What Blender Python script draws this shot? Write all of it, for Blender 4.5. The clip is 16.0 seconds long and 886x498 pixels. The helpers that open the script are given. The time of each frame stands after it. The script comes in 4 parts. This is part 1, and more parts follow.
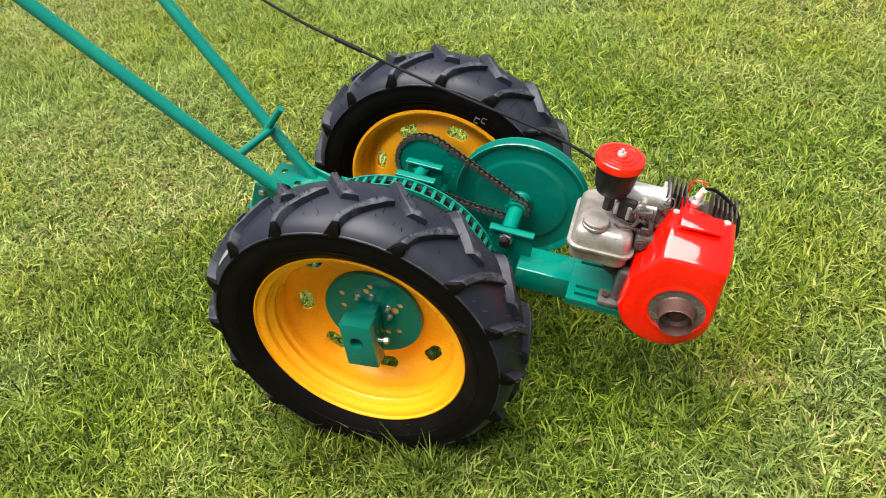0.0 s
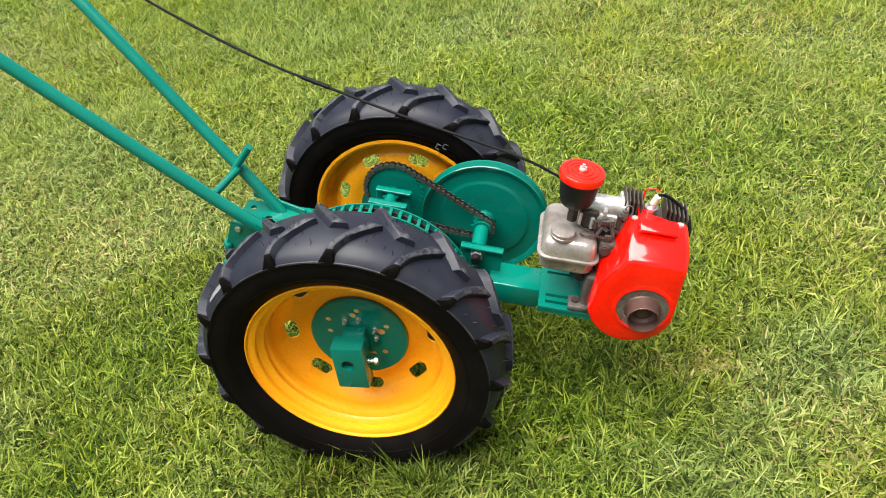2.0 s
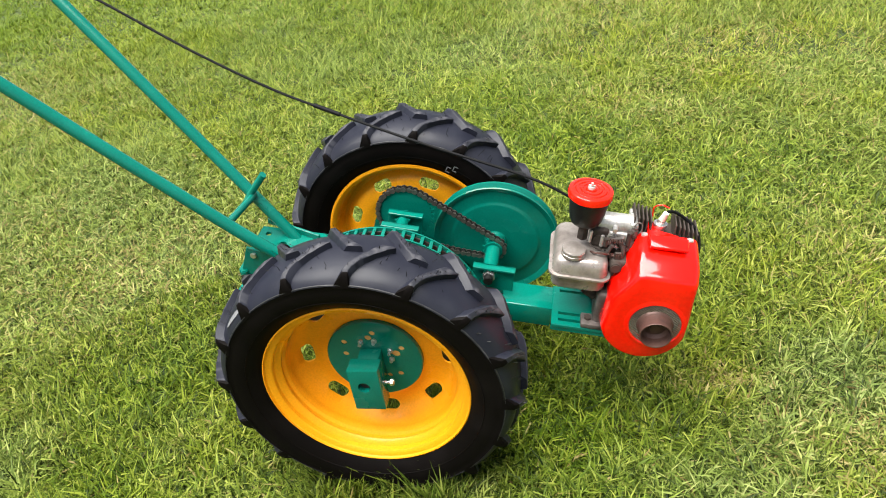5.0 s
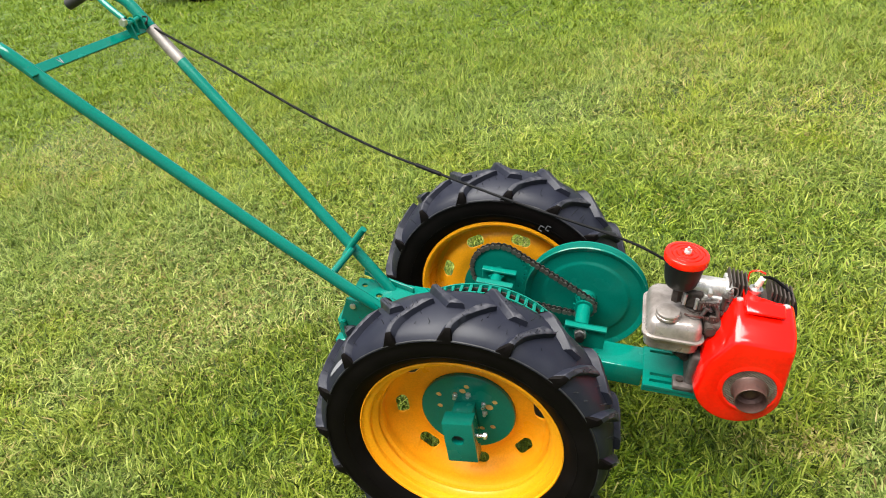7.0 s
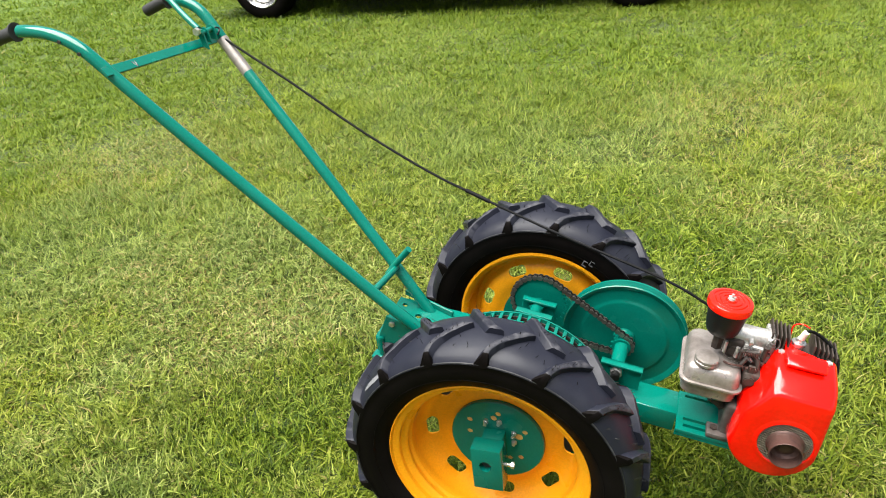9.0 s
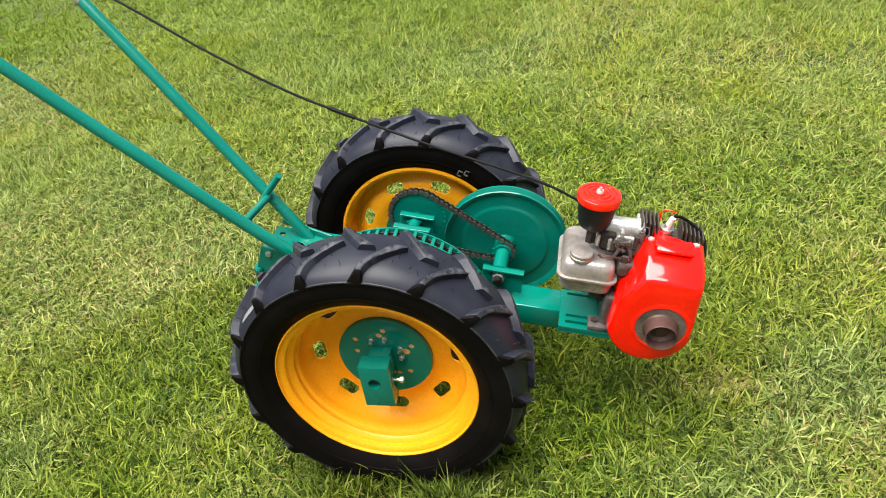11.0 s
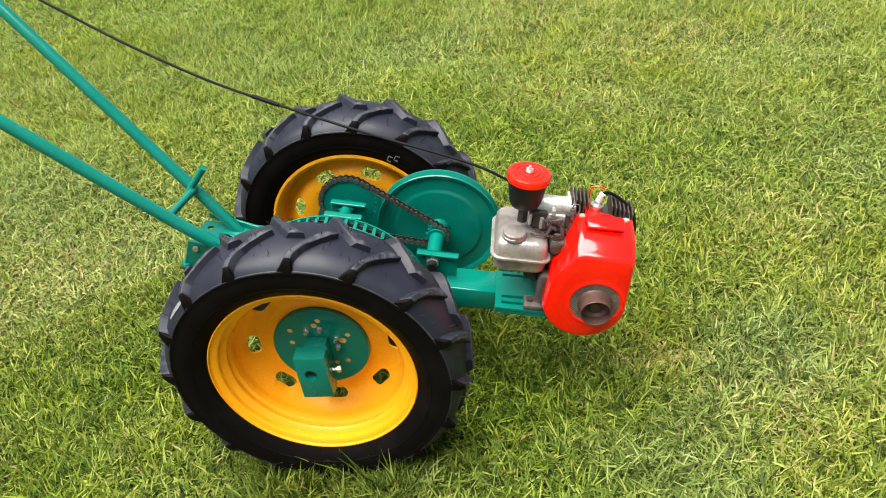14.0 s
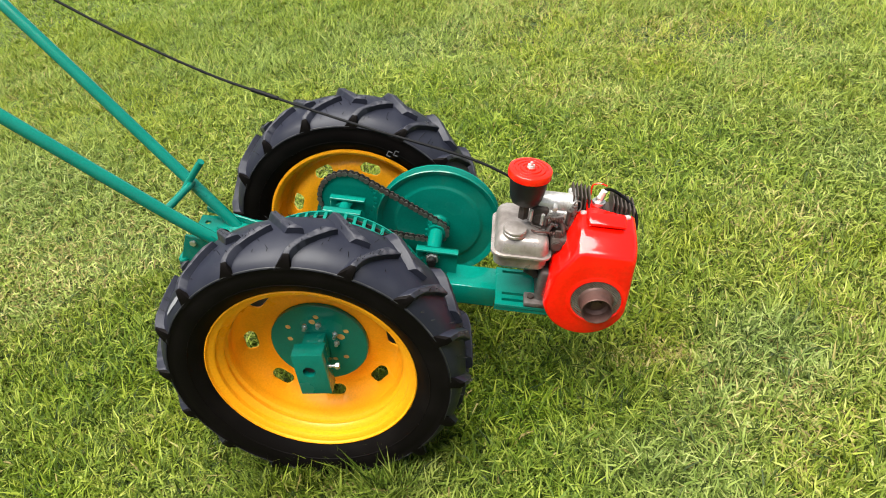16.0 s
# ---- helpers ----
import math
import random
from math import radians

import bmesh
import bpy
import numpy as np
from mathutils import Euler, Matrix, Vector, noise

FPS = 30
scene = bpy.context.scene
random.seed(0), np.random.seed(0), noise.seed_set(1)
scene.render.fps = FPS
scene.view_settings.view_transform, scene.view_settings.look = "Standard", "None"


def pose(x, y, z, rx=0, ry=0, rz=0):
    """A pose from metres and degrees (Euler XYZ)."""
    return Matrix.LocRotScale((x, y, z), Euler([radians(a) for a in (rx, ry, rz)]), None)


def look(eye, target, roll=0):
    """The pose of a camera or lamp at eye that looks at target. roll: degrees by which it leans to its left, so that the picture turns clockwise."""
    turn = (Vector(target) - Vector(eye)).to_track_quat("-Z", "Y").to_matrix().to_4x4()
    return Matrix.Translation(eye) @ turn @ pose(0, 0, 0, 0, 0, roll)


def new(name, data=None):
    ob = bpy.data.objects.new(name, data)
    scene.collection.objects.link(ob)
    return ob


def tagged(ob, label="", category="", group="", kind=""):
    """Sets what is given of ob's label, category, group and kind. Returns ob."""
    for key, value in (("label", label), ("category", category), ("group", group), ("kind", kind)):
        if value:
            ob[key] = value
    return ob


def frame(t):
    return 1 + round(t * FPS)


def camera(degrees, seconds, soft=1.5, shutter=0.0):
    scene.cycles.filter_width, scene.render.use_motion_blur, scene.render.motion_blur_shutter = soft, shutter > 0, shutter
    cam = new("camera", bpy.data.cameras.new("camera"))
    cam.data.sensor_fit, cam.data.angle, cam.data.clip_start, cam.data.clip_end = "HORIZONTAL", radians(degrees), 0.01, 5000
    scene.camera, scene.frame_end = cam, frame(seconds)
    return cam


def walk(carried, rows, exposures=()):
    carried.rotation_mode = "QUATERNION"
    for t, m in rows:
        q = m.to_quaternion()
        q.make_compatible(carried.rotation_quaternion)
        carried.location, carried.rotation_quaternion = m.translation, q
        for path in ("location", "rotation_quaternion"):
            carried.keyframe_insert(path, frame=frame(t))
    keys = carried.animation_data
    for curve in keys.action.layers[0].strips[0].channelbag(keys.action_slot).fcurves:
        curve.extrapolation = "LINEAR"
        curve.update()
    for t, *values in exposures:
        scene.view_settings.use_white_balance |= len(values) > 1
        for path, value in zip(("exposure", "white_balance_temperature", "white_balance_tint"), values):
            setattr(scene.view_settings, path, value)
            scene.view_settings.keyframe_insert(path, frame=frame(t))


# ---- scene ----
FOV = 58.84
EXPO = 1.54
cam = camera(FOV, 16.0, soft=1.0)
PATH = [
    (0, (0.5419, -1.2223, 1.2958), (0.1068, -0.1288, 0.3658), -8.15),
    (0.5, (0.5097, -1.2714, 1.3163), (0.1580, -0.1203, 0.4211), -7.31),
    (1, (0.4760, -1.2992, 1.3374), (0.1944, -0.1260, 0.4461), -5.57),
    (1.5, (0.4689, -1.3114, 1.3432), (0.2081, -0.1339, 0.4513), -7.30),
    (2, (0.4474, -1.3208, 1.3499), (0.1660, -0.1596, 0.4430), -7.67),
    (2.5, (0.4413, -1.3409, 1.3600), (0.1136, -0.1766, 0.4728), -8.93),
    (3, (0.4478, -1.3371, 1.3579), (0.1348, -0.1651, 0.4756), -9.53),
    (3.5, (0.4497, -1.3348, 1.3579), (0.1458, -0.1557, 0.4819), -9.41),
    (3.7, (0.4560, -1.3410, 1.3585), (0.1344, -0.1625, 0.4880), -9.94),
    (5.8, (0.4257, -1.3416, 1.3576), (0.1337, -0.1476, 0.4979), -9.14),
    (6, (0.4178, -1.3548, 1.3562), (0.1201, -0.1495, 0.5144), -9.10),
    (6.5, (0.4172, -1.3545, 1.3859), (0.0631, -0.1626, 0.5469), -11.33),
    (7, (0.3920, -1.3812, 1.4167), (-0.0225, -0.1692, 0.6361), -10.28),
    (7.5, (0.4045, -1.3814, 1.4266), (-0.0640, -0.1533, 0.7040), -9.92),
    (8, (0.3873, -1.3903, 1.4380), (-0.1041, -0.1583, 0.7375), -8.79),
    (8.5, (0.3784, -1.3994, 1.4273), (-0.1273, -0.1768, 0.7206), -7.92),
    (9, (0.3816, -1.4064, 1.4193), (-0.1005, -0.1841, 0.6958), -6.70),
    (9.5, (0.4015, -1.3958, 1.4010), (-0.0285, -0.1792, 0.6362), -6.04),
    (10, (0.4235, -1.3973, 1.3715), (0.0287, -0.1765, 0.5945), -6.47),
    (10.2, (0.4356, -1.3888, 1.3708), (0.0521, -0.1781, 0.5725), -7.36),
    (12.3, (0.4626, -1.3733, 1.3391), (0.2555, -0.1789, 0.4556), -9.16),
    (12.5, (0.4668, -1.3709, 1.3361), (0.2679, -0.1796, 0.4466), -9.37),
    (13, (0.4733, -1.3746, 1.3423), (0.2666, -0.1677, 0.4760), -9.39),
    (13.5, (0.4686, -1.3766, 1.3390), (0.2715, -0.1743, 0.4641), -8.60),
    (14, (0.4661, -1.3770, 1.3385), (0.2573, -0.1756, 0.4650), -8.60),
    (14.5, (0.4613, -1.3759, 1.3403), (0.2635, -0.1725, 0.4669), -8.25),
    (15, (0.4604, -1.3719, 1.3363), (0.2605, -0.1699, 0.4615), -8.36),
    (15.5, (0.4601, -1.3657, 1.3348), (0.2606, -0.1658, 0.4571), -8.47),
    (16, (0.4570, -1.3646, 1.3321), (0.2546, -0.1679, 0.4507), -8.07),
]
walk(cam, [(t, look(eye, target, roll)) for t, eye, target, roll in PATH], [(0, EXPO), (16, EXPO)])

# ---- sky and sun: a bright overcast day ----
world = bpy.data.worlds.new("overcast_sky")
scene.world = world
world.use_nodes = True
wt = world.node_tree
sky = wt.nodes.new("ShaderNodeTexSky")
sky.sky_type = "NISHITA"
sky.sun_disc = False
sky.sun_elevation, sky.sun_rotation = radians(78), radians(-123)
sky.air_density, sky.dust_density = 1.0, 2.0
hsv = wt.nodes.new("ShaderNodeHueSaturation")
hsv.inputs["Saturation"].default_value = 0.32
wt.links.new(sky.outputs[0], hsv.inputs["Color"])
wt.links.new(hsv.outputs[0], wt.nodes["Background"].inputs[0])
wt.nodes["Background"].inputs[1].default_value = 0.046
sun = new("sun", bpy.data.lights.new("sun", "SUN"))
sun.data.energy, sun.data.angle, sun.data.color = 4.5, radians(64), (1.0, 0.975, 0.92)
sun.matrix_world = look((-1.0, -0.65, 5.4), (0, 0, 0))


# ---- materials ----
def nodes_of(name):
    m = bpy.data.materials.new(name)
    m.use_nodes = True
    t = m.node_tree
    return m, t, t.nodes["Principled BSDF"]


def noise_tex(t, scale, detail=4, coord="Object"):
    c = t.nodes.new("ShaderNodeTexCoord")
    n = t.nodes.new("ShaderNodeTexNoise")
    n.inputs["Scale"].default_value, n.inputs["Detail"].default_value = scale, detail
    t.links.new(c.outputs[coord], n.inputs["Vector"])
    return n.outputs["Fac"]


def ramp(t, fac, stops):
    r = t.nodes.new("ShaderNodeValToRGB")
    e = r.color_ramp.elements
    while len(e) < len(stops):
        e.new(0.5)
    for k, (p, c) in zip(e, stops):
        k.position, k.color = p, (*c, 1)
    t.links.new(fac, r.inputs[0])
    return r.outputs[0]


def mixed(t, fac, a, b, kind="MIX"):
    m = t.nodes.new("ShaderNodeMix")
    m.data_type, m.blend_type = "RGBA", kind
    for sock, v in ((m.inputs[0], fac), (m.inputs[6], a), (m.inputs[7], b)):
        if isinstance(v, bpy.types.NodeSocket):
            t.links.new(v, sock)
        elif isinstance(v, tuple):
            sock.default_value = (*v, 1)
        else:
            sock.default_value = v
    return m.outputs[2]


def bump(t, b, height, strength, dist):
    n = t.nodes.new("ShaderNodeBump")
    n.inputs["Strength"].default_value, n.inputs["Distance"].default_value = strength, dist
    t.links.new(height, n.inputs["Height"])
    t.links.new(n.outputs[0], b.inputs["Normal"])


def surface(name, base, worn, rough=0.4, metal=0.0, scale=14, fine=220, bumps=0.15, depth=0.0006, coat=0.0, wear=(0.5, 0.75), spread=0.12, spec=0.5, coat_ior=1.5):
    """A painted, rubber or metal surface: broad blotches towards the worn colour, fine grain in gloss and relief."""
    m, t, b = nodes_of(name)
    broad = noise_tex(t, scale, 5)
    grain = noise_tex(t, fine, 3)
    mask = ramp(t, broad, [(wear[0], (0, 0, 0)), (wear[1], (1, 1, 1))])
    col = mixed(t, mask, base, worn)
    shade = ramp(t, grain, [(0.3, (0.86, 0.86, 0.86)), (0.7, (1.0, 1.0, 1.0))])
    t.links.new(mixed(t, 1.0, col, shade, "MULTIPLY"), b.inputs["Base Color"])
    r = ramp(t, broad, [(0.3, (max(rough - spread, 0.03),) * 3), (0.7, (min(rough + spread, 1),) * 3)])
    t.links.new(r, b.inputs["Roughness"])
    b.inputs["Metallic"].default_value = metal
    b.inputs["Specular IOR Level"].default_value = spec
    b.inputs["Coat Weight"].default_value = coat
    b.inputs["Coat Roughness"].default_value = 0.06
    b.inputs["Coat IOR"].default_value = coat_ior
    bump(t, b, grain, bumps, depth)
    return m


GREEN = surface("green_enamel", (0.0008, 0.140, 0.103), (0.0014, 0.162, 0.120), 0.18, 0, 10, 260, 0.10, coat=0.32, spec=0.3)
YELLOW = surface("yellow_enamel", (0.93, 0.368, 0.008), (0.93, 0.392, 0.011), 0.34, 0, 8, 240, 0.12, coat=0.06, spec=0.3)
MOULD = surface("mould_line", (0.018, 0.018, 0.02), (0.07, 0.07, 0.074), 0.5, 0, 40, 320, 0.1)
SCUFF = surface("scuffed_rubber", (0.16, 0.163, 0.175), (0.09, 0.09, 0.097), 0.6, 0, 90, 400, 0.3)
CHALK = surface("pale_mark", (0.13, 0.13, 0.14), (0.05, 0.05, 0.055), 0.7, 0, 120, 400, 0.2)
PLUG = surface("cream_plug", (0.72, 0.42, 0.12), (0.55, 0.2, 0.05), 0.5, 0, 60, 240, 0.2, wear=(0.4, 0.7))
RED = surface("red_enamel", (0.84, 0.004, 0.001), (0.87, 0.007, 0.002), 0.18, 0, 9, 120, 0.03, coat=0.9, spec=0.1, spread=0.04, coat_ior=1.55)
LIDRED = surface("red_plastic", (0.82, 0.010, 0.002), (0.84, 0.014, 0.004), 0.10, 0, 20, 300, 0.03, coat=0.5, spec=0.5, spread=0.03)
# one rubber, light put into the colour: shaded sidewalls, sky-lit bluish tread
RUBBER = surface("shaded_rubber", (0.0042, 0.0034, 0.0032), (0.0085, 0.0070, 0.0066), 0.55, 0, 11, 320, 0.25, 0.0008, wear=(0.5, 0.8), spec=0.04)
TREAD = surface("sky_lit_rubber", (0.0108, 0.0119, 0.0200), (0.0172, 0.0187, 0.0285), 0.44, 0, 17, 320, 0.07, 0.0005, wear=(0.45, 0.8), spec=0.24)
LUGTOP = surface("lug_rubber", (0.018, 0.0188, 0.027), (0.074, 0.073, 0.083), 0.55, 0, 70, 420, 0.35, 0.0012, wear=(0.48, 0.76), spec=0.3)
BLACK = surface("black_plastic", (0.006, 0.006, 0.006), (0.012, 0.012, 0.012), 0.5, 0, 30, 400, 0.3, spec=0.35)
GRIP = surface("grip_rubber", (0.014, 0.014, 0.014), (0.03, 0.03, 0.03), 0.65, 0, 30, 500, 0.5)
CABLE = surface("cable_sheath", (0.005, 0.005, 0.006), (0.010, 0.010, 0.010), 0.6, 0, 40, 400, 0.1, spec=0.12)
TANK = surface("dull_tank_steel", (0.33, 0.295, 0.27), (0.13, 0.105, 0.09), 0.34, 0.5, 22, 190, 0.25, 0.0006, wear=(0.46, 0.74))
ALU = surface("cast_aluminium", (0.60, 0.59, 0.57), (0.30, 0.27, 0.245), 0.38, 0.6, 45, 260, 0.5, 0.001, wear=(0.46, 0.70))
CASE = surface("dirty_crankcase", (0.120, 0.106, 0.098), (0.045, 0.036, 0.032), 0.55, 0.3, 26, 220, 0.6, 0.0014, wear=(0.42, 0.66), spec=0.35)
BRIGHT = surface("zinc_plating", (0.72, 0.72, 0.70), (0.5, 0.48, 0.45), 0.3, 0.9, 60, 400, 0.1)
FIN = surface("oily_fin_metal", (0.058, 0.045, 0.038), (0.028, 0.022, 0.019), 0.6, 0.2, 40, 200, 0.5, 0.001, spec=0.3)
RUST = surface("brown_hot_steel", (0.095, 0.050, 0.041), (0.050, 0.030, 0.026), 0.42, 0.3, 40, 240, 0.4, 0.001, spec=0.35)
MESHWIRE = surface("screen_wire", (0.20, 0.165, 0.125), (0.10, 0.08, 0.06), 0.45, 0.5, 60, 300, 0.1)
DARK = surface("dark_inside", (0.02, 0.018, 0.016), (0.03, 0.026, 0.022), 0.7, 0, 30, 200, 0.2)
CHAINM = surface("oiled_chain_steel", (0.035, 0.032, 0.030), (0.07, 0.06, 0.052), 0.35, 0.6, 90, 400, 0.2)
# paler copy of the chain steel, puts glints on every other link
CHAINB = surface("glint_chain_steel", (0.22, 0.195, 0.17), (0.09, 0.08, 0.07), 0.34, 0.8, 90, 400, 0.2)
BAREGREY = surface("bare_grey_tube", (0.33, 0.30, 0.28), (0.24, 0.2, 0.18), 0.5, 0.5, 60, 300, 0.3)
PORCELAIN = surface("plug_porcelain", (0.72, 0.68, 0.60), (0.55, 0.48, 0.4), 0.25, 0, 60, 300, 0.05)
CARWHITE = surface("white_car_paint", (0.82, 0.86, 0.92), (0.76, 0.80, 0.86), 0.22, 0, 3, 60, 0.02, coat=0.8)
CARDARK = surface("car_black_plastic", (0.02, 0.02, 0.022), (0.03, 0.03, 0.03), 0.5, 0, 6, 120, 0.2)
CHROME = surface("chrome", (0.75, 0.75, 0.74), (0.6, 0.6, 0.58), 0.15, 1.0, 10, 200, 0.02)
CARALLOY = surface("wheel_alloy", (0.50, 0.49, 0.48), (0.34, 0.33, 0.32), 0.30, 0.9, 20, 300, 0.1)


def car_glass():
    m, t, b = nodes_of("car_glass")
    b.inputs["Base Color"].default_value = (0.02, 0.025, 0.025, 1)
    b.inputs["Roughness"].default_value = 0.05
    b.inputs["Coat Weight"].default_value = 0.5
    return m


CARGLASS = car_glass()


def lawn_colour(t):
    """Broad patches of a worn lawn: fresh green, yellowed, and a few dry places."""
    return mixed(t, 0.5, noise_tex(t, 0.9, 3), noise_tex(t, 3.4, 4))


def grass_material():
    m, t, b = nodes_of("grass_blade")

    def attribute(name):
        at = t.nodes.new("ShaderNodeAttribute")
        at.attribute_name = name
        return at.outputs["Fac"]
    tone = attribute("tone")
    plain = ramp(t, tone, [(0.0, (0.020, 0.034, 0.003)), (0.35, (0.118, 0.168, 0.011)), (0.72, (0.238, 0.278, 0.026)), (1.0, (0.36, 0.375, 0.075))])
    # darker ramp for lusher grass, and for the shade painted under the tractor
    lush_shade = ramp(t, tone, [(0.0, (0.008, 0.022, 0.001)), (0.35, (0.062, 0.114, 0.005)), (0.72, (0.165, 0.232, 0.014)), (1.0, (0.29, 0.34, 0.038))])
    cool = ramp(t, tone, [(0.0, (0.026, 0.042, 0.008)), (0.35, (0.124, 0.178, 0.040)), (0.72, (0.232, 0.298, 0.095)), (1.0, (0.36, 0.41, 0.17))])
    straw = ramp(t, tone, [(0.0, (0.15, 0.105, 0.036)), (0.5, (0.29, 0.225, 0.082)), (1.0, (0.42, 0.36, 0.165))])
    patch = ramp(t, lawn_colour(t), [(0.42, (0.0, 0.0, 0.0)), (0.60, (0.5, 0.5, 0.5))])
    col = mixed(t, patch, plain, cool)
    col = mixed(t, attribute("cool"), col, cool)
    col = mixed(t, attribute("lush_shade"), col, lush_shade)
    col = mixed(t, attribute("dry"), col, straw)
    t.links.new(col, b.inputs["Base Color"])
    b.inputs["Roughness"].default_value = 0.5
    b.inputs["Specular IOR Level"].default_value = 0.18
    tr = t.nodes.new("ShaderNodeBsdfTranslucent")
    t.links.new(col, tr.inputs[0])
    mx = t.nodes.new("ShaderNodeMixShader")
    mx.inputs[0].default_value = 0.25
    t.links.new(b.outputs[0], mx.inputs[1])
    t.links.new(tr.outputs[0], mx.inputs[2])
    t.links.new(mx.outputs[0], t.nodes["Material Output"].inputs[0])
    return m


def ground_material():
    m, t, b = nodes_of("lawn_soil")
    patch = lawn_colour(t)
    fine = noise_tex(t, 55, 6)
    col = mixed(t, ramp(t, patch, [(0.42, (0, 0, 0)), (0.6, (1, 1, 1))]), (0.026, 0.048, 0.006), (0.066, 0.086, 0.017))
    col = mixed(t, ramp(t, fine, [(0.35, (0, 0, 0)), (0.65, (1, 1, 1))]), mixed(t, 0.55, col, (0.012, 0.017, 0.004)), col)
    co = t.nodes.new("ShaderNodeTexCoord")
    dist = t.nodes.new("ShaderNodeVectorMath")
    dist.operation = "LENGTH"
    t.links.new(co.outputs["Object"], dist.inputs[0])
    away = t.nodes.new("ShaderNodeMapRange")
    away.inputs["From Min"].default_value, away.inputs["From Max"].default_value = 4.5, 9.0
    t.links.new(dist.outputs["Value"], away.inputs["Value"])
    lawn = mixed(t, ramp(t, fine, [(0.35, (0, 0, 0)), (0.65, (1, 1, 1))]), (0.045, 0.088, 0.006), (0.090, 0.142, 0.013))
    col = mixed(t, away.outputs[0], col, lawn)
    t.links.new(col, b.inputs["Base Color"])
    b.inputs["Roughness"].default_value = 0.9
    bump(t, b, fine, 0.8, 0.02)
    return m


GRASS, SOIL = grass_material(), ground_material()


# ---- mesh helpers ----
def thing(name, at, label, category, group=""):
    return tagged(new(name, None), label, category, group)


def finish(name, bm, mat, smooth=35):
    me = bpy.data.meshes.new(name)
    bmesh.ops.recalc_face_normals(bm, faces=bm.faces)
    bm.to_mesh(me)
    bm.free()
    for m in mat if isinstance(mat, (list, tuple)) else [mat]:
        me.materials.append(m)
    if smooth:
        for p in me.polygons:
            p.use_smooth = True
        me.set_sharp_from_angle(angle=radians(smooth))
    return me


def part(name, bm, mat, parent, label="", m=None, smooth=35):
    me = bm if isinstance(bm, bpy.types.Mesh) else finish(name, bm, mat, smooth)
    ob = new(name, me)
    ob.parent = parent
    if m is not None:
        ob.matrix_local = m
    return tagged(ob, label)


def box(x0, x1, y0, y1, z0, z1, r=0.002, seg=2, bm=None):
    bm = bm or bmesh.new()
    g = bmesh.ops.create_cube(bm, size=1)
    bmesh.ops.scale(bm, vec=(x1 - x0, y1 - y0, z1 - z0), verts=g["verts"])
    bmesh.ops.translate(bm, vec=((x0 + x1) / 2, (y0 + y1) / 2, (z0 + z1) / 2), verts=g["verts"])
    if r > 0:
        es = list({e for v in g["verts"] for e in v.link_edges})
        bmesh.ops.bevel(bm, geom=es, offset=r, segments=seg, affect="EDGES", profile=0.5)
    return bm


def rod(a, b, r, r2=None, seg=24, bm=None, bev=0.0):
    """A closed cylinder or cone from a to b."""
    bm = bm or bmesh.new()
    a, b = Vector(a), Vector(b)
    d = b - a
    m = Matrix.Translation((a + b) / 2) @ d.to_track_quat("Z", "Y").to_matrix().to_4x4()
    g = bmesh.ops.create_cone(bm, cap_ends=True, segments=seg, radius1=r, radius2=r if r2 is None else r2, depth=d.length, matrix=m)
    if bev:
        caps = [e for e in {e for v in g["verts"] for e in v.link_edges} if len(e.link_faces) == 2 and any(len(f.verts) > 4 for f in e.link_faces)]
        bmesh.ops.bevel(bm, geom=caps, offset=bev, segments=2, affect="EDGES")
    return bm


def smooth_line(pts, n=8):
    """Catmull-Rom through the points."""
    p = [Vector(q) for q in pts]
    p = [2 * p[0] - p[1], *p, 2 * p[-1] - p[-2]]
    out = []
    for i in range(1, len(p) - 2):
        for k in range(n):
            t = k / n
            out.append(0.5 * (2 * p[i] + (p[i + 1] - p[i - 1]) * t + (2 * p[i - 1] - 5 * p[i] + 4 * p[i + 1] - p[i + 2]) * t * t + (3 * p[i] - p[i - 1] - 3 * p[i + 1] + p[i + 2]) * t ** 3))
    return out + [p[-2]]


def pipe(pts, r, seg=16, bm=None, cap=True):
    """A round tube swept along points."""
    bm = bm or bmesh.new()
    pts = [Vector(p) for p in pts]
    rings, up = [], None
    for i, p in enumerate(pts):
        d = (pts[min(i + 1, len(pts) - 1)] - pts[max(i - 1, 0)]).normalized()
        if up is None:
            up = d.orthogonal().normalized()
        up = (up - d * up.dot(d)).normalized()
        s = d.cross(up)
        rings.append([bm.verts.new(p + r * (math.cos(a) * up + math.sin(a) * s)) for a in (2 * math.pi * k / seg for k in range(seg))])
    for u, v in zip(rings, rings[1:]):
        for k in range(seg):
            bm.faces.new((u[k], u[(k + 1) % seg], v[(k + 1) % seg], v[k]))
    if cap:
        bm.faces.new(rings[0][::-1])
        bm.faces.new(rings[-1])
    return bm


def lathe(profile, seg=96, bm=None, closed=True, c=(0, 0, 0), s=1):
    """Revolves (radius, y) points about the y axis; a closed profile gives a solid ring."""
    bm = bm or bmesh.new()
    cols = []
    for k in range(seg):
        a = 2 * math.pi * k / seg
        cols.append([bm.verts.new((c[0] + r * math.cos(a), c[1] + s * y, c[2] + r * math.sin(a))) for r, y in profile])
    n = len(profile)
    for k in range(seg):
        u, v = cols[k], cols[(k + 1) % seg]
        for i in range(n if closed else n - 1):
            bm.faces.new((u[i], u[(i + 1) % n], v[(i + 1) % n], v[i]))
    bmesh.ops.remove_doubles(bm, verts=bm.verts, dist=1e-6)
    return bm


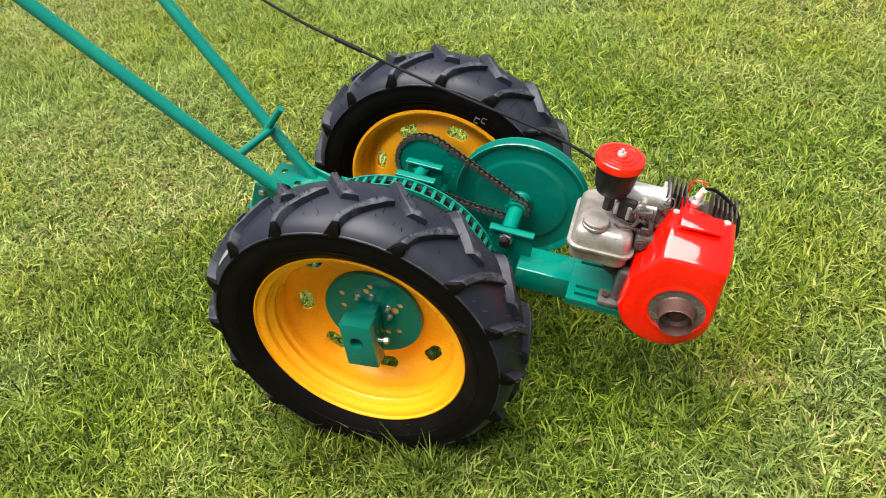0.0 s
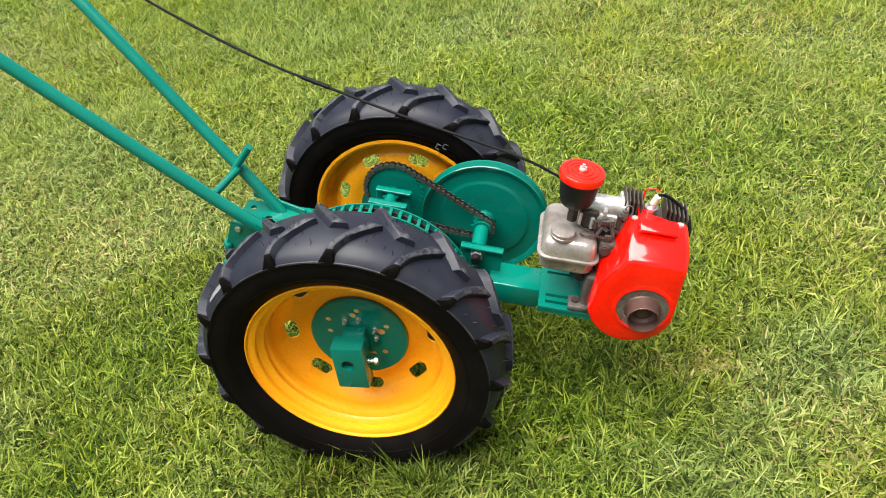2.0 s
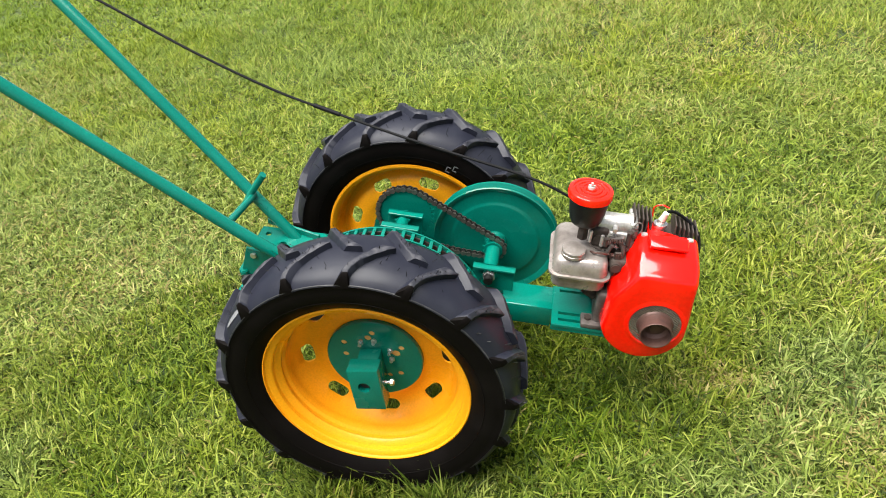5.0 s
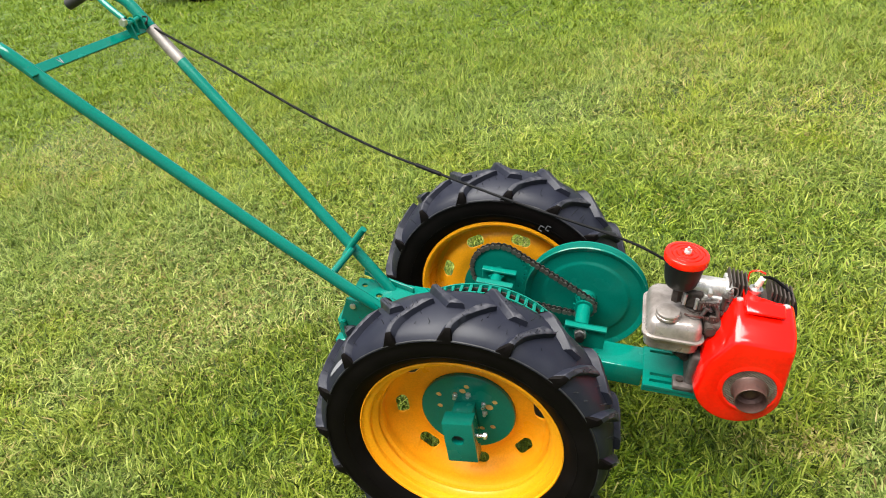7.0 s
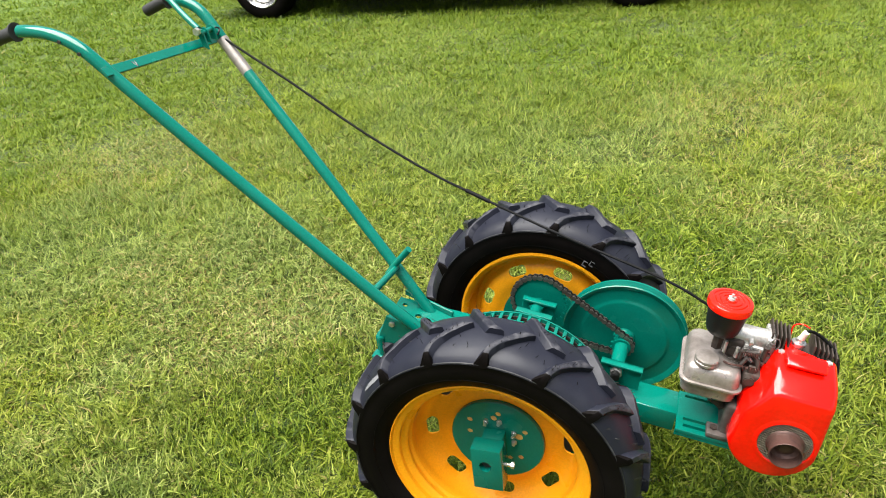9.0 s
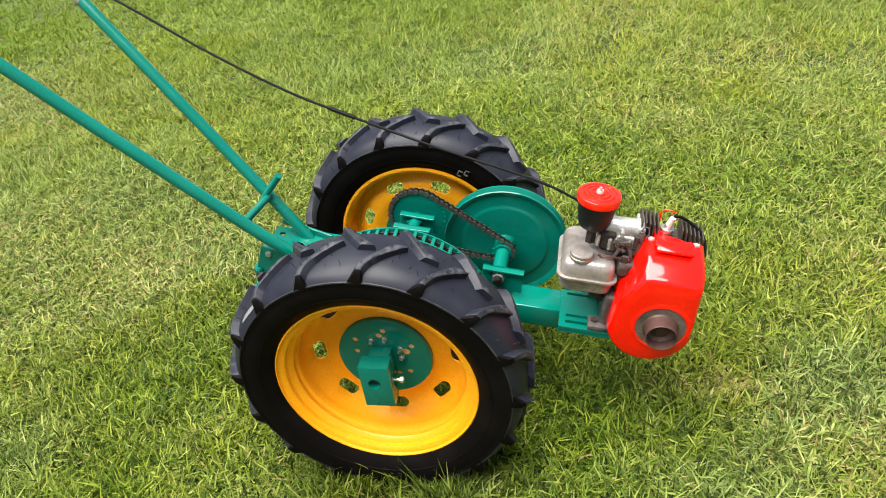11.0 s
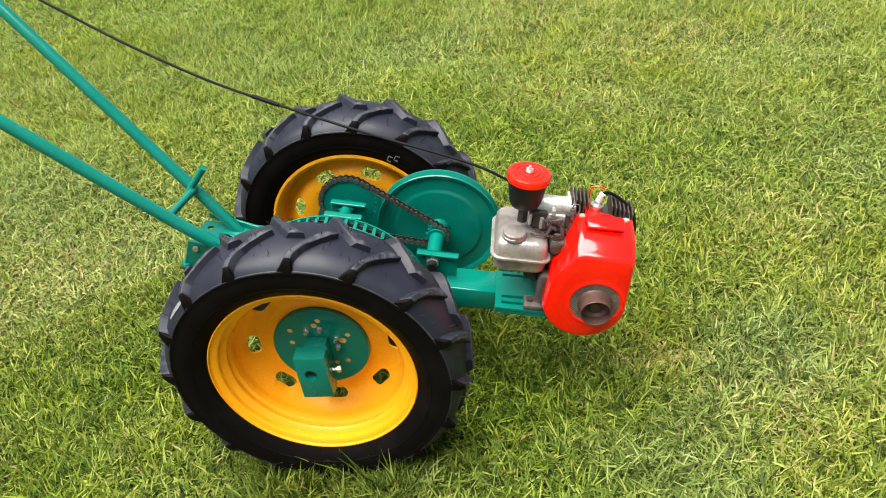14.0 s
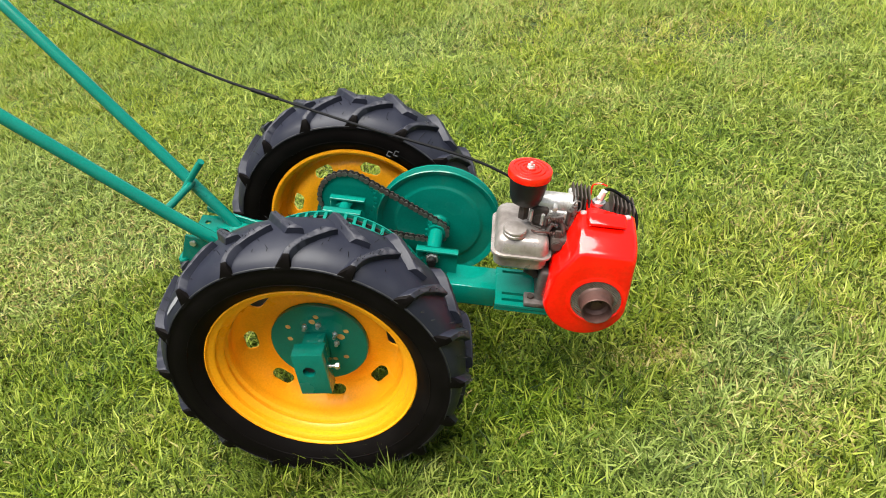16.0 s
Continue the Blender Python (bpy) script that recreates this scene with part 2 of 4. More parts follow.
def upright(profile, seg=48, c=(0, 0, 0), bm=None, closed=True):
    """Revolves (radius, z) points about an upright axis."""
    bm = lathe(profile, seg, bm, closed)
    bmesh.ops.rotate(bm, cent=(0, 0, 0), matrix=Matrix.Rotation(radians(90), 3, "X"), verts=bm.verts)
    bmesh.ops.translate(bm, vec=c, verts=bm.verts)
    return bm


def slab(poly, y0, y1, r=0.0, seg=3, bm=None):
    """A polygon of (x, z) points given thickness from y0 to y1, its edges rounded by r."""
    bm = bm or bmesh.new()
    vs = [bm.verts.new((x, y0, z)) for x, z in poly]
    f = bm.faces.new(vs)
    g = bmesh.ops.extrude_face_region(bm, geom=[f])
    top = [v for v in g["geom"] if isinstance(v, bmesh.types.BMVert)]
    bmesh.ops.translate(bm, vec=(0, y1 - y0, 0), verts=top)
    if r:
        caps = {e for q in bm.faces if len(q.verts) == len(poly) for e in q.edges} if len(poly) != 4 else set(bm.edges)
        bmesh.ops.bevel(bm, geom=list(caps), offset=r, segments=seg, affect="EDGES", profile=0.5)
    return bm


def arc(cx, cz, r, a0, a1, n):
    return [(cx + r * math.cos(radians(a0 + (a1 - a0) * k / n)), cz + r * math.sin(radians(a0 + (a1 - a0) * k / n))) for k in range(n + 1)]


def cut(bm, cutters, name, mat, smooth=35):
    """The mesh with the cutters' volume taken away."""
    a = new("blank", finish(name, bm, mat, smooth))
    b = new("cutter", finish("cutter", cutters, mat, 0))
    mod = a.modifiers.new("cut", "BOOLEAN")
    mod.object, mod.operation, mod.solver = b, "DIFFERENCE", "EXACT"
    me = bpy.data.meshes.new_from_object(a.evaluated_get(bpy.context.evaluated_depsgraph_get()))
    me.name = name
    for o in (a, b):
        bpy.data.objects.remove(o)
    for p in me.polygons:
        p.use_smooth = True
    me.set_sharp_from_angle(angle=radians(smooth or 30))
    return me


def hexhead(c, axis, r, h, bm=None):
    c, axis = Vector(c), Vector(axis).normalized()
    return rod(c, c + axis * h, r, seg=6, bm=bm, bev=r * 0.12)


# ---- ground ----
def ground():
    bm = bmesh.new()
    n = 60
    xs = [-400, -150, -60, -25, -12, *[-8 + 14 * k / n for k in range(n + 1)], 10, 25, 60, 150, 400]
    ys = [-400, -150, -60, -25, -12, *[-4 + 14 * k / n for k in range(n + 1)], 15, 30, 60, 150, 400]
    grid = [[bm.verts.new((x, y, -0.016 + 0.004 * noise.noise((x * 1.3, y * 1.3, 0)))) for x in xs] for y in ys]
    for a, b in zip(grid, grid[1:]):
        for i in range(len(xs) - 1):
            bm.faces.new((a[i], a[i + 1], b[i + 1], b[i]))
    ob = new("ground", finish("ground", bm, SOIL, 180))
    return tagged(ob, "green lawn soil under short grass", "ground", kind="structure")


ground()


def grass():
    """Blades in rings round the tractor, shorter and thicker sown near it."""
    rng = np.random.default_rng(7)
    rings = [(0.55, 1.3, 56000, 1.0), (1.3, 2.1, 58000, 1.0), (2.1, 3.2, 44000, 1.04), (3.2, 4.6, 26000, 1.15), (4.6, 6.5, 15000, 1.5), (6.5, 10, 6200, 2.1), (10, 17, 1500, 3.2)]
    P, S = [], []
    for d0, d1, dens, size in rings:
        spread = radians(129)
        n = int(dens * spread * (d1 * d1 - d0 * d0) / 2)
        d = np.sqrt(rng.uniform(d0 * d0, d1 * d1, n))
        a = rng.uniform(radians(-85), radians(44), n)
        P.append(np.c_[0.43 + d * np.sin(a), -1.36 + d * np.cos(a)])
        S.append(np.full(n, size))
    # the rest of the lawn, all round, sown thinner
    for d0, d1, dens, size in ((0.0, 3.0, 9000, 1.6), (3.0, 6.5, 2600, 2.6), (6.5, 10.0, 900, 3.6)):
        m = int(dens * math.pi * (d1 * d1 - d0 * d0))
        d = np.sqrt(rng.uniform(d0 * d0, d1 * d1, m))
        a = rng.uniform(-np.pi, np.pi, m)
        keep = (a < radians(-85)) | (a > radians(44)) | (d < 0.55)
        P.append(np.c_[0.43 + d * np.sin(a), -1.36 + d * np.cos(a)][keep])
        S.append(np.full(int(keep.sum()), size))
    P, S = np.concatenate(P), np.concatenate(S)
    n = len(P)
    # gather the blades into tufts that fan outwards
    tuft = np.arange(n) - np.arange(n) % 11
    off = rng.normal(0, 1, (n, 2)) * (0.011 * S)[:, None]
    P = P[tuft] + off
    fan = np.arctan2(off[:, 1], off[:, 0])
    hue = rng.normal(0, 0.17, n)[tuft]
    # taller blades pushed up round the foot of each tyre
    around = np.zeros(n)
    for y0, y1 in ((-0.365, -0.19), (0.13, 0.31)):
        gx = np.clip(np.abs(P[:, 0]) - 0.13, 0, None)
        gy = np.clip(np.maximum(y0 - P[:, 1], P[:, 1] - y1), 0, None)
        around = np.maximum(around, np.exp(-(gx ** 2 + gy ** 2) / 0.055 ** 2))

    def field(k):
        v = np.zeros(n)
        for i in range(5):
            a = rng.uniform(0, 2 * np.pi)
            f = k * rng.uniform(0.6, 1.6)
            v += np.sin(f * (P[:, 0] * np.cos(a) + P[:, 1] * np.sin(a)) + rng.uniform(0, 6.28))
        return v / 3

    def spots(*rows):
        """How far each blade lies inside round patches of (x, y, radius, strength), their borders frayed."""
        v = np.zeros(n)
        for x, y, r, k in rows:
            v = np.maximum(v, k * np.exp(-((P[:, 0] - x) ** 2 + (P[:, 1] - y) ** 2) / (r * r)))
        return v
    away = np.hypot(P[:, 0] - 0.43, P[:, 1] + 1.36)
    # near tone kept darker for the shade between blades; farther blades fade paler
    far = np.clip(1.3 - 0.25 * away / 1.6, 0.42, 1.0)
    tall = field(5)
    fray = field(26)
    comb = field(9) * 2.2 + field(23) * 1.2
    # spots at (0.05, -0.02) and (0.32, -0.12) paint the shade under the tractor
    lush_shade = spots((-0.70, 0.0, 0.32, 0.9), (0.05, -0.02, 0.46, 0.9), (0.32, -0.12, 0.33, 1.0), (0.36, 1.12, 0.34, 0.8), (0.95, 0.92, 0.26, 0.6), (0.08, 1.5, 0.28, 0.6), (-6.0, 5.6, 3.4, 1.0), (-3.1, 1.35, 0.35, 0.6), (0.42, -0.38, 0.24, 0.7), (-0.66, -0.42, 0.3, 0.7), (-0.9, 3.6, 1.3, 0.4))
    cool = spots((-2.3, 0.95, 0.5, 0.8), (-0.65, 2.15, 0.6, 0.8), (0.94, 0.04, 0.13, 0.9), (-0.9, -0.36, 0.2, 0.7), (1.35, 1.6, 0.4, 0.5), (0.62, -0.33, 0.12, 0.8), (-1.5, 1.2, 0.4, 0.5), (1.5, 0.7, 0.3, 0.5))
    pale = spots((-1.10, 0.40, 0.28, 1.0), (-2.5, 1.7, 0.5, 0.8), (0.46, 2.55, 0.5, 0.7), (1.0, 1.9, 0.36, 0.9), (0.95, -0.19, 0.18, 0.8), (1.2, 0.08, 0.12, 0.9), (0.58, 1.42, 0.2, 0.7), (-1.5, 0.62, 0.3, 0.7), (1.1, 0.45, 0.2, 0.6))
    worn = np.exp(-(((P[:, 0] - 0.70) / 0.10) ** 2 + ((P[:, 1] + 0.01) / 0.050) ** 2))
    lush_shade = np.clip(lush_shade + 0.25 * np.clip(field(3.1), -0.3, 1) + 0.2 * fray + 0.45 * np.clip((away - 2.6) / 3, 0, 1) - 0.8 * worn - 0.6 * pale, 0, 1)
    cool = np.clip(cool + 0.30 * np.clip(field(3.7), -0.3, 1) + 0.2 * fray, 0, 1) * (1 - lush_shade)
    dryness = 0.03 + 0.06 * np.clip(field(4) + 0.5 * fray, 0, 1) + 0.26 * np.clip(pale + 0.2 * fray * pale, 0, 1) + 0.55 * worn
    dry = (rng.uniform(size=n) < dryness * (1 - 0.6 * lush_shade)).astype(float) * rng.uniform(0.55, 1.0, n)
    length = np.clip(rng.normal(0.047, 0.014, n), 0.018, 0.10) * (1 + 0.18 * tall) * (1 - 0.5 * worn) * (1 - 0.2 * pale) * np.where(S > 1.3, 0.8, 1.0) * S ** 0.3 * (1 + 0.75 * around)
    width = np.clip(rng.normal(0.0036, 0.0010, n), 0.0016, 0.0065) * S
    lean = np.clip(rng.normal(1.0, 0.36, n), 0.05, 1.5)
    lean = np.where(S > 1.02, np.clip(lean + 0.25, 0.3, 1.5), lean) * (1 - 0.55 * around)
    lean = np.where(dry > 0, rng.uniform(0.9, 1.5, n), lean)
    az = np.where(rng.uniform(size=n) < 0.6, fan + rng.normal(0, 0.6, n), comb + rng.normal(0, 1.5, n))
    ca, sa = np.cos(az), np.sin(az)
    z0 = np.full(n, -0.017)
    side = np.c_[-sa, ca, np.zeros(n)]
    tw = rng.uniform(-0.6, 0.6, n)
    side = np.c_[side[:, 0] * np.cos(tw), side[:, 1] * np.cos(tw), np.sin(tw)]
    base = np.c_[P, z0]

    def at(f, th):
        return np.c_[ca * np.sin(th), sa * np.sin(th), np.cos(th)] * (length * f)[:, None]
    mid = base + at(0.55, lean * 0.55)
    tip = mid + at(0.5, np.clip(lean * 1.35, 0, 1.75))
    w = (side * width[:, None]) / 2
    near = S < 1.08
    m, k = int(near.sum()), int((~near).sum())
    V = np.stack([base - w * 0.8, base + w * 0.8, mid + w, mid - w, tip], 1)[near].reshape(-1, 3)
    # farther blades are single slivers
    F = np.stack([base - w * 1.3, base + w * 1.3, base + at(0.95, lean)], 1)[~near].reshape(-1, 3)
    idx = np.arange(m)[:, None] * 5
    loops = np.concatenate([np.concatenate([idx + np.array([[0, 1, 2, 3]]), idx + np.array([[3, 2, 4]])], 1).ravel(), 5 * m + np.arange(3 * k)])
    starts = np.concatenate([(np.arange(m)[:, None] * 7 + np.array([[0, 4]])).ravel(), 7 * m + 3 * np.arange(k)])
    V = np.concatenate([V, F])
    order = np.concatenate([np.repeat(np.flatnonzero(near), 5), np.repeat(np.flatnonzero(~near), 3)])
    me = bpy.data.meshes.new("grass")
    me.vertices.add(len(V))
    me.vertices.foreach_set("co", V.ravel().astype(np.float32))
    me.loops.add(len(loops))
    me.loops.foreach_set("vertex_index", loops.astype(np.int32))
    me.polygons.add(len(starts))
    me.polygons.foreach_set("loop_start", starts.astype(np.int32))
    me.update(calc_edges=True)
    for name, val in (("tone", np.clip(rng.beta(1.3, 1.65, n) + hue, 0, 1) * far + 0.56 * (1 - far)), ("dry", dry), ("lush_shade", lush_shade), ("cool", cool)):
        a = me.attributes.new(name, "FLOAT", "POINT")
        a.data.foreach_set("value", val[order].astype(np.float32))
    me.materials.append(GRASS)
    return tagged(new("grass", me), "short mown yellow-green lawn grass with dry straw", "grass", kind="stuff")


grass()

# ---- walking tractor ----
AXLE_Z = 0.298
tractor = tagged(new("walking_tractor"), "homemade two-wheel walking tractor in green, yellow and red, on lawn", "tractor")


def slot_cutters(r, y0, y1, phase, n=8, half=0.0115, wide=0.0122):
    """Oblong through-holes in a circle about the y axis."""
    bm = bmesh.new()
    for k in range(n):
        one = bmesh.new()
        pts = arc(half, 0, wide, -90, 90, 8) + arc(-half, 0, wide, 90, 270, 8)
        slab(pts, y0, y1, bm=one)
        a = radians(phase + 360 * k / n)
        m = Matrix.Translation((r * math.cos(a), 0, r * math.sin(a))) @ Matrix.Rotation(-(a + math.pi / 2), 4, "Y")
        bmesh.ops.transform(one, matrix=m, verts=one.verts)
        me = bpy.data.meshes.new("tmp")
        one.to_mesh(me)
        one.free()
        bm.from_mesh(me)
        bpy.data.meshes.remove(me)
    bmesh.ops.recalc_face_normals(bm, faces=bm.faces)
    return bm


NARROW = 0.925  # width of the tyres against the full section below


def lug_mesh(s, hand, seed):
    """One tread bar, from the shoulder on side s to just past the middle of the tread; hand: which way it sweeps. seed: its own unevenness."""
    bm = bmesh.new()
    rows = []
    n = 16

    def row(y, sweep, half, radii):
        tl, tr = 0.0200, 0.0030
        ring = []
        for da, r in zip((-half - tl / 0.3, -half, -half * 0.75, half * 0.75, half, half + tr / 0.3), radii):
            a = sweep + da
            ring.append(bm.verts.new((r * math.sin(a), y * NARROW, r * math.cos(a))))
        rows.append(ring)
    # foot of the end wall, down on the shoulder
    row(s * 0.0796, hand * 0.015, 0.025, (0.2640, 0.2690, 0.2700, 0.2700, 0.2690, 0.2640))
    row(s * 0.0775, hand * 0.016, 0.025, (0.2640, 0.2855, 0.2870, 0.2870, 0.2855, 0.2640))
    for i in range(n + 1):
        f = i / n
        y = s * (0.0715 - 0.0785 * f)
        u = abs(y)
        top = 0.3056 - 0.05 * u - 12.0 * max(0.0, u - 0.046) ** 2
        wob = noise.noise((f * 6.0, seed * 3.7, s))
        top += 0.0012 * noise.noise((f * 9.0, seed * 5.1, 2.0))
        half = (0.0064 + 0.0078 * f * f + 0.0011 * wob) / 0.31
        row(y, hand * (0.02 + 0.205 * f ** 1.3) + 0.004 * noise.noise((f * 7.0, seed * 2.3, 5.0)), half, (top - 0.028, top - 0.0022, top - 0.0003, top, top - 0.0012, top - 0.028))
    # lug end walls take the darker, shaded rubber
    for u, v in zip(rows, rows[1:]):
        for k in range(5):
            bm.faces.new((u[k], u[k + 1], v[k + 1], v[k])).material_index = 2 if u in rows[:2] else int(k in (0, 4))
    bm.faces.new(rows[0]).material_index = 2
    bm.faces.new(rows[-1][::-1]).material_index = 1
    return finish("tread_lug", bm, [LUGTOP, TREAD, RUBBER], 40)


def wheel(side, y_lip, inset, phase_out, phase_in, slots):
    """A tractor wheel; side -1: its dish opens towards -y. y is measured from the outer lip inwards; inset: the tyre's middle plane."""
    s = -side

    def pr(*rows):
        return [(r, y) for r, y in rows]
    prof = pr((0.2000, 0.001), (0.2005, 0.004), (0.198, 0.007), (0.189, 0.0085), (0.1855, 0.012), (0.1850, 0.021), (0.1775, 0.025), (0.1740, 0.031), (0.1765, 0.036), (0.1765, 0.042), (0.1710, 0.046), (0.1685, 0.056), (0.1700, 0.062), (0.1690, 0.070),
              (0.1640, 0.082), (0.1560, 0.094), (0.1460, 0.1015), (0.1300, 0.1045), (0.1120, 0.102), (0.1030, 0.0975), (0.0960, 0.097), (0.0005, 0.097))
    back = pr((0.0005, 0.101), (0.0950, 0.101), (0.1020, 0.1015), (0.1115, 0.106), (0.1300, 0.1085), (0.1470, 0.1055), (0.1580, 0.0975), (0.1660, 0.088), (0.1750, 0.088), (0.1800, 0.096),
              (0.1845, 0.103), (0.1855, 0.114), (0.1870, 0.1235), (0.1915, 0.1290), (0.1970, 0.1320), (0.2015, 0.1310), (0.2030, 0.1280), (0.2010, 0.1250), (0.1945, 0.1235), (0.1910, 0.1200), (0.1905, 0.104),
              (0.1850, 0.096), (0.1790, 0.084), (0.1785, 0.046), (0.1835, 0.040), (0.1905, 0.030), (0.1905, 0.014), (0.1930, 0.0105), (0.198, 0.0095), (0.2025, 0.0065), (0.2025, 0.002))
    bm = lathe([(r * 1.0055 if r > 0.16 else r, y) for r, y in prof + back], 128, s=s)
    bmesh.ops.recalc_face_normals(bm, faces=bm.faces)
    me = cut(bm, slot_cutters(0.145, s * 0.06, s * 0.16, slots), "wheel", YELLOW, 40)
    w = part("wheel", me, YELLOW, tractor, "yellow pressed-steel wheel with oblong slots", Matrix.Translation((-0.003, y_lip, AXLE_Z - 0.003)))
    mid = s * inset
    # tyre carcass about its own middle plane
    t = [(0.197, 0.052), (0.2030, 0.0580), (0.2065, 0.0615), (0.2130, 0.0675), (0.2225, 0.0748), (0.238, 0.0800), (0.254, 0.0800), (0.2655, 0.0780), (0.2675, 0.0795), (0.2700, 0.0772), (0.2775, 0.0710), (0.2845, 0.0600), (0.2895, 0.044), (0.2920, 0.022)]
    prof = [(r, -y) for r, y in t] + [(0.2930, 0.0)] + [(r, y) for r, y in reversed(t)] + [(0.196, 0.040), (0.196, -0.040)]
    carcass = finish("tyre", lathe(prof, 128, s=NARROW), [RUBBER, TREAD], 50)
    # sidewall faces take the shaded tint, tread faces the sky-lit one
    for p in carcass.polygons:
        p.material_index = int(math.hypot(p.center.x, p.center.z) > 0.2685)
    tyre = part("tyre", carcass, RUBBER, w, "black rubber farm tyre", Matrix.Translation((0, mid, 0)), 50)
    for sgn, ph in ((side, phase_out), (-side, phase_in)):
        castings = [lug_mesh(sgn, 1, q + 3 * side) for q in range(4)]
        for k in range(16):
            a = ph + 22.5 * k
            part("tread_lug", castings[(k * 7) % 4], LUGTOP, w, "", Matrix.Translation((0, mid, 0)) @ Matrix.Rotation(radians(90 - a), 4, "Y"))
    # moulding whiskers on the tread
    rng = random.Random(5 + side)
    bm = bmesh.new()
    for k in range(190):
        a = rng.uniform(0, 2 * math.pi)
        y = rng.choice((-1, 1)) * rng.uniform(0.0, 0.075)
        r = 0.291 - 9 * max(0, abs(y) - 0.035) ** 2
        top = r + rng.uniform(0.004, 0.014)
        j = rng.uniform(-0.02, 0.02)
        y *= NARROW
        rod((r * math.cos(a), y, r * math.sin(a)), (top * math.cos(a + j), y, top * math.sin(a + j)), 0.0006, 0.0004, 5, bm)
    for k in range(260):
        sgn, ph = ((side, phase_out), (-side, phase_in))[k % 2]
        f = rng.uniform(0.05, 0.95)
        y = sgn * (0.0715 - 0.0785 * f)
        a = radians(ph + 22.5 * rng.randrange(16)) - (0.02 + 0.205 * f ** 1.3) + rng.uniform(-0.015, 0.015)
        r = 0.3031 - 0.05 * abs(y) - 12.0 * max(0.0, abs(y) - 0.046) ** 2
        top = r + rng.uniform(0.004, 0.009)
        y *= NARROW
        rod((r * math.cos(a), y, r * math.sin(a)), (top * math.cos(a), y + rng.uniform(-0.002, 0.002), top * math.sin(a)), 0.0006, 0.0004, 5, bm)
    tagged(part("tread_whisker", bm, BLACK, w, "", Matrix.Translation((0, mid, 0))), kind="stuff")
    for sgn in (-1, 1):
        line = [(0.2686, 0.0770), (0.2690, 0.0796), (0.2700, 0.0793), (0.2704, 0.0770)]
        part("mould_line", lathe(line, 160, s=sgn * NARROW), MOULD, w, "", Matrix.Translation((0, mid, 0)))
    # raised sidewall rings and size marks
    for sgn in (-1, 1):
        ring = [(0.2290, 0.0765), (0.2297, 0.0784), (0.2308, 0.0787), (0.2318, 0.0765)]
        part("sidewall_ring", lathe(ring, 128, s=sgn * NARROW), RUBBER, w, "", Matrix.Translation((0, mid, 0)))
    return w, s


wheel_near, sn = wheel(-1, -0.340, 0.0575, 86.5, 75.0, 0)
wheel_far, sf = wheel(1, 0.2885, 0.0695, 69.5, 81.0, 22.5)

# pale scuff on the shoulder of the near tyre
bm = bmesh.new()
grid = []
for i in range(15):
    a = radians(131.5 + 0.95 * i)
    w = 0.35 + 0.65 * math.sin(math.pi * (i + 0.6) / 15.2) * (0.75 + 0.35 * noise.noise((i * 0.7, 3.1, 0)))
    line = []
    for j in range(5):
        f = 0.5 + (j / 4 - 0.5) * w + 0.12 * noise.noise((i * 0.5, 9.2, 1))
        r, y = 0.2790 + 0.0062 * f, -0.0702 + 0.0112 * f
        line.append(bm.verts.new(((r + 0.0009) * math.cos(a), y + 0.0635 - 0.0009, (r + 0.0009) * math.sin(a))))
    grid.append(line)
for u, v in zip(grid, grid[1:]):
    for j in range(4):
        bm.faces.new((u[j], u[j + 1], v[j + 1], v[j]))
part("scuff", bm, SCUFF, wheel_near, "pale grey scuff on the tyre shoulder")

# hub flange, clamp block and studs of the near wheel, from its outer lip inwards
holes = bmesh.new()
HOLES = [(0.006, 0.068, 6), (-0.004, 0.056, 7), (-0.055, 0.045, 6), (-0.020, 0.049, 4.5), (-0.057, 0.014, 6), (0.059, 0.029, 6), (0.046, 0.015, 8.5), (0.047, -0.039, 6), (0.024, -0.044, 5.5), (0.010, -0.046, 4.5), (-0.052, -0.040, 6), (-0.03, -0.066, 6)]
for x, z, r in HOLES:
    rod((x, 0.06, z), (x, 0.13, z), r / 1000, seg=20, bm=holes)
plate = lathe([(0.0005, 0.0855), (0.0955, 0.0855), (0.0975, 0.0875), (0.0975, 0.0955), (0.0005, 0.0955)], 96)
bmesh.ops.recalc_face_normals(plate, faces=plate.faces)
part("hub_plate", cut(plate, holes, "hub_plate", GREEN), GREEN, wheel_near, "green round hub plate drilled with bolt holes")
for x, z, r in HOLES:
    part("plug_weld", rod((x, 0.0875, z), (x, 0.0955, z), r / 1000 - 0.0002, seg=20), PLUG, wheel_near)
blk = box(-0.034, 0.028, 0.012, 0.048, -0.066, 0.038, 0.0025, 2)
bore = bmesh.new()
rod((-0.006, -0.02, -0.006), (-0.006, 0.03, -0.006), 0.0125, seg=24, bm=bore)
bmesh.ops.recalc_face_normals(blk, faces=blk.faces)
part("hub_block", cut(blk, bore, "hub_block", GREEN), GREEN, wheel_near, "green square steel hub block")
part("hub_neck", box(-0.024, 0.020, 0.0505, 0.0855, -0.040, 0.030, 0.003, 2), GREEN, wheel_near, "green neck welded between block and plate")
bm = rod((-0.006, 0.029, -0.006), (-0.006, 0.024, -0.006), 0.0118, seg=24)
part("axle_end", bm, DARK, wheel_near, "dark axle end inside the block")
for x, z, h in ((-0.020, 0.046, 0.073), (0.008, 0.050, 0.074), (0.037, 0.026, 0.070), (0.036, 0.002, 0.075)):
    bm = rod((x, 0.088, z), (x, h, z), 0.0036, seg=12)
    hexhead((x, 0.0855, z), (0, -1, 0), 0.0058, 0.005, bm)
    part("stud", bm, BRIGHT, wheel_near, "bright threaded stud and nut")
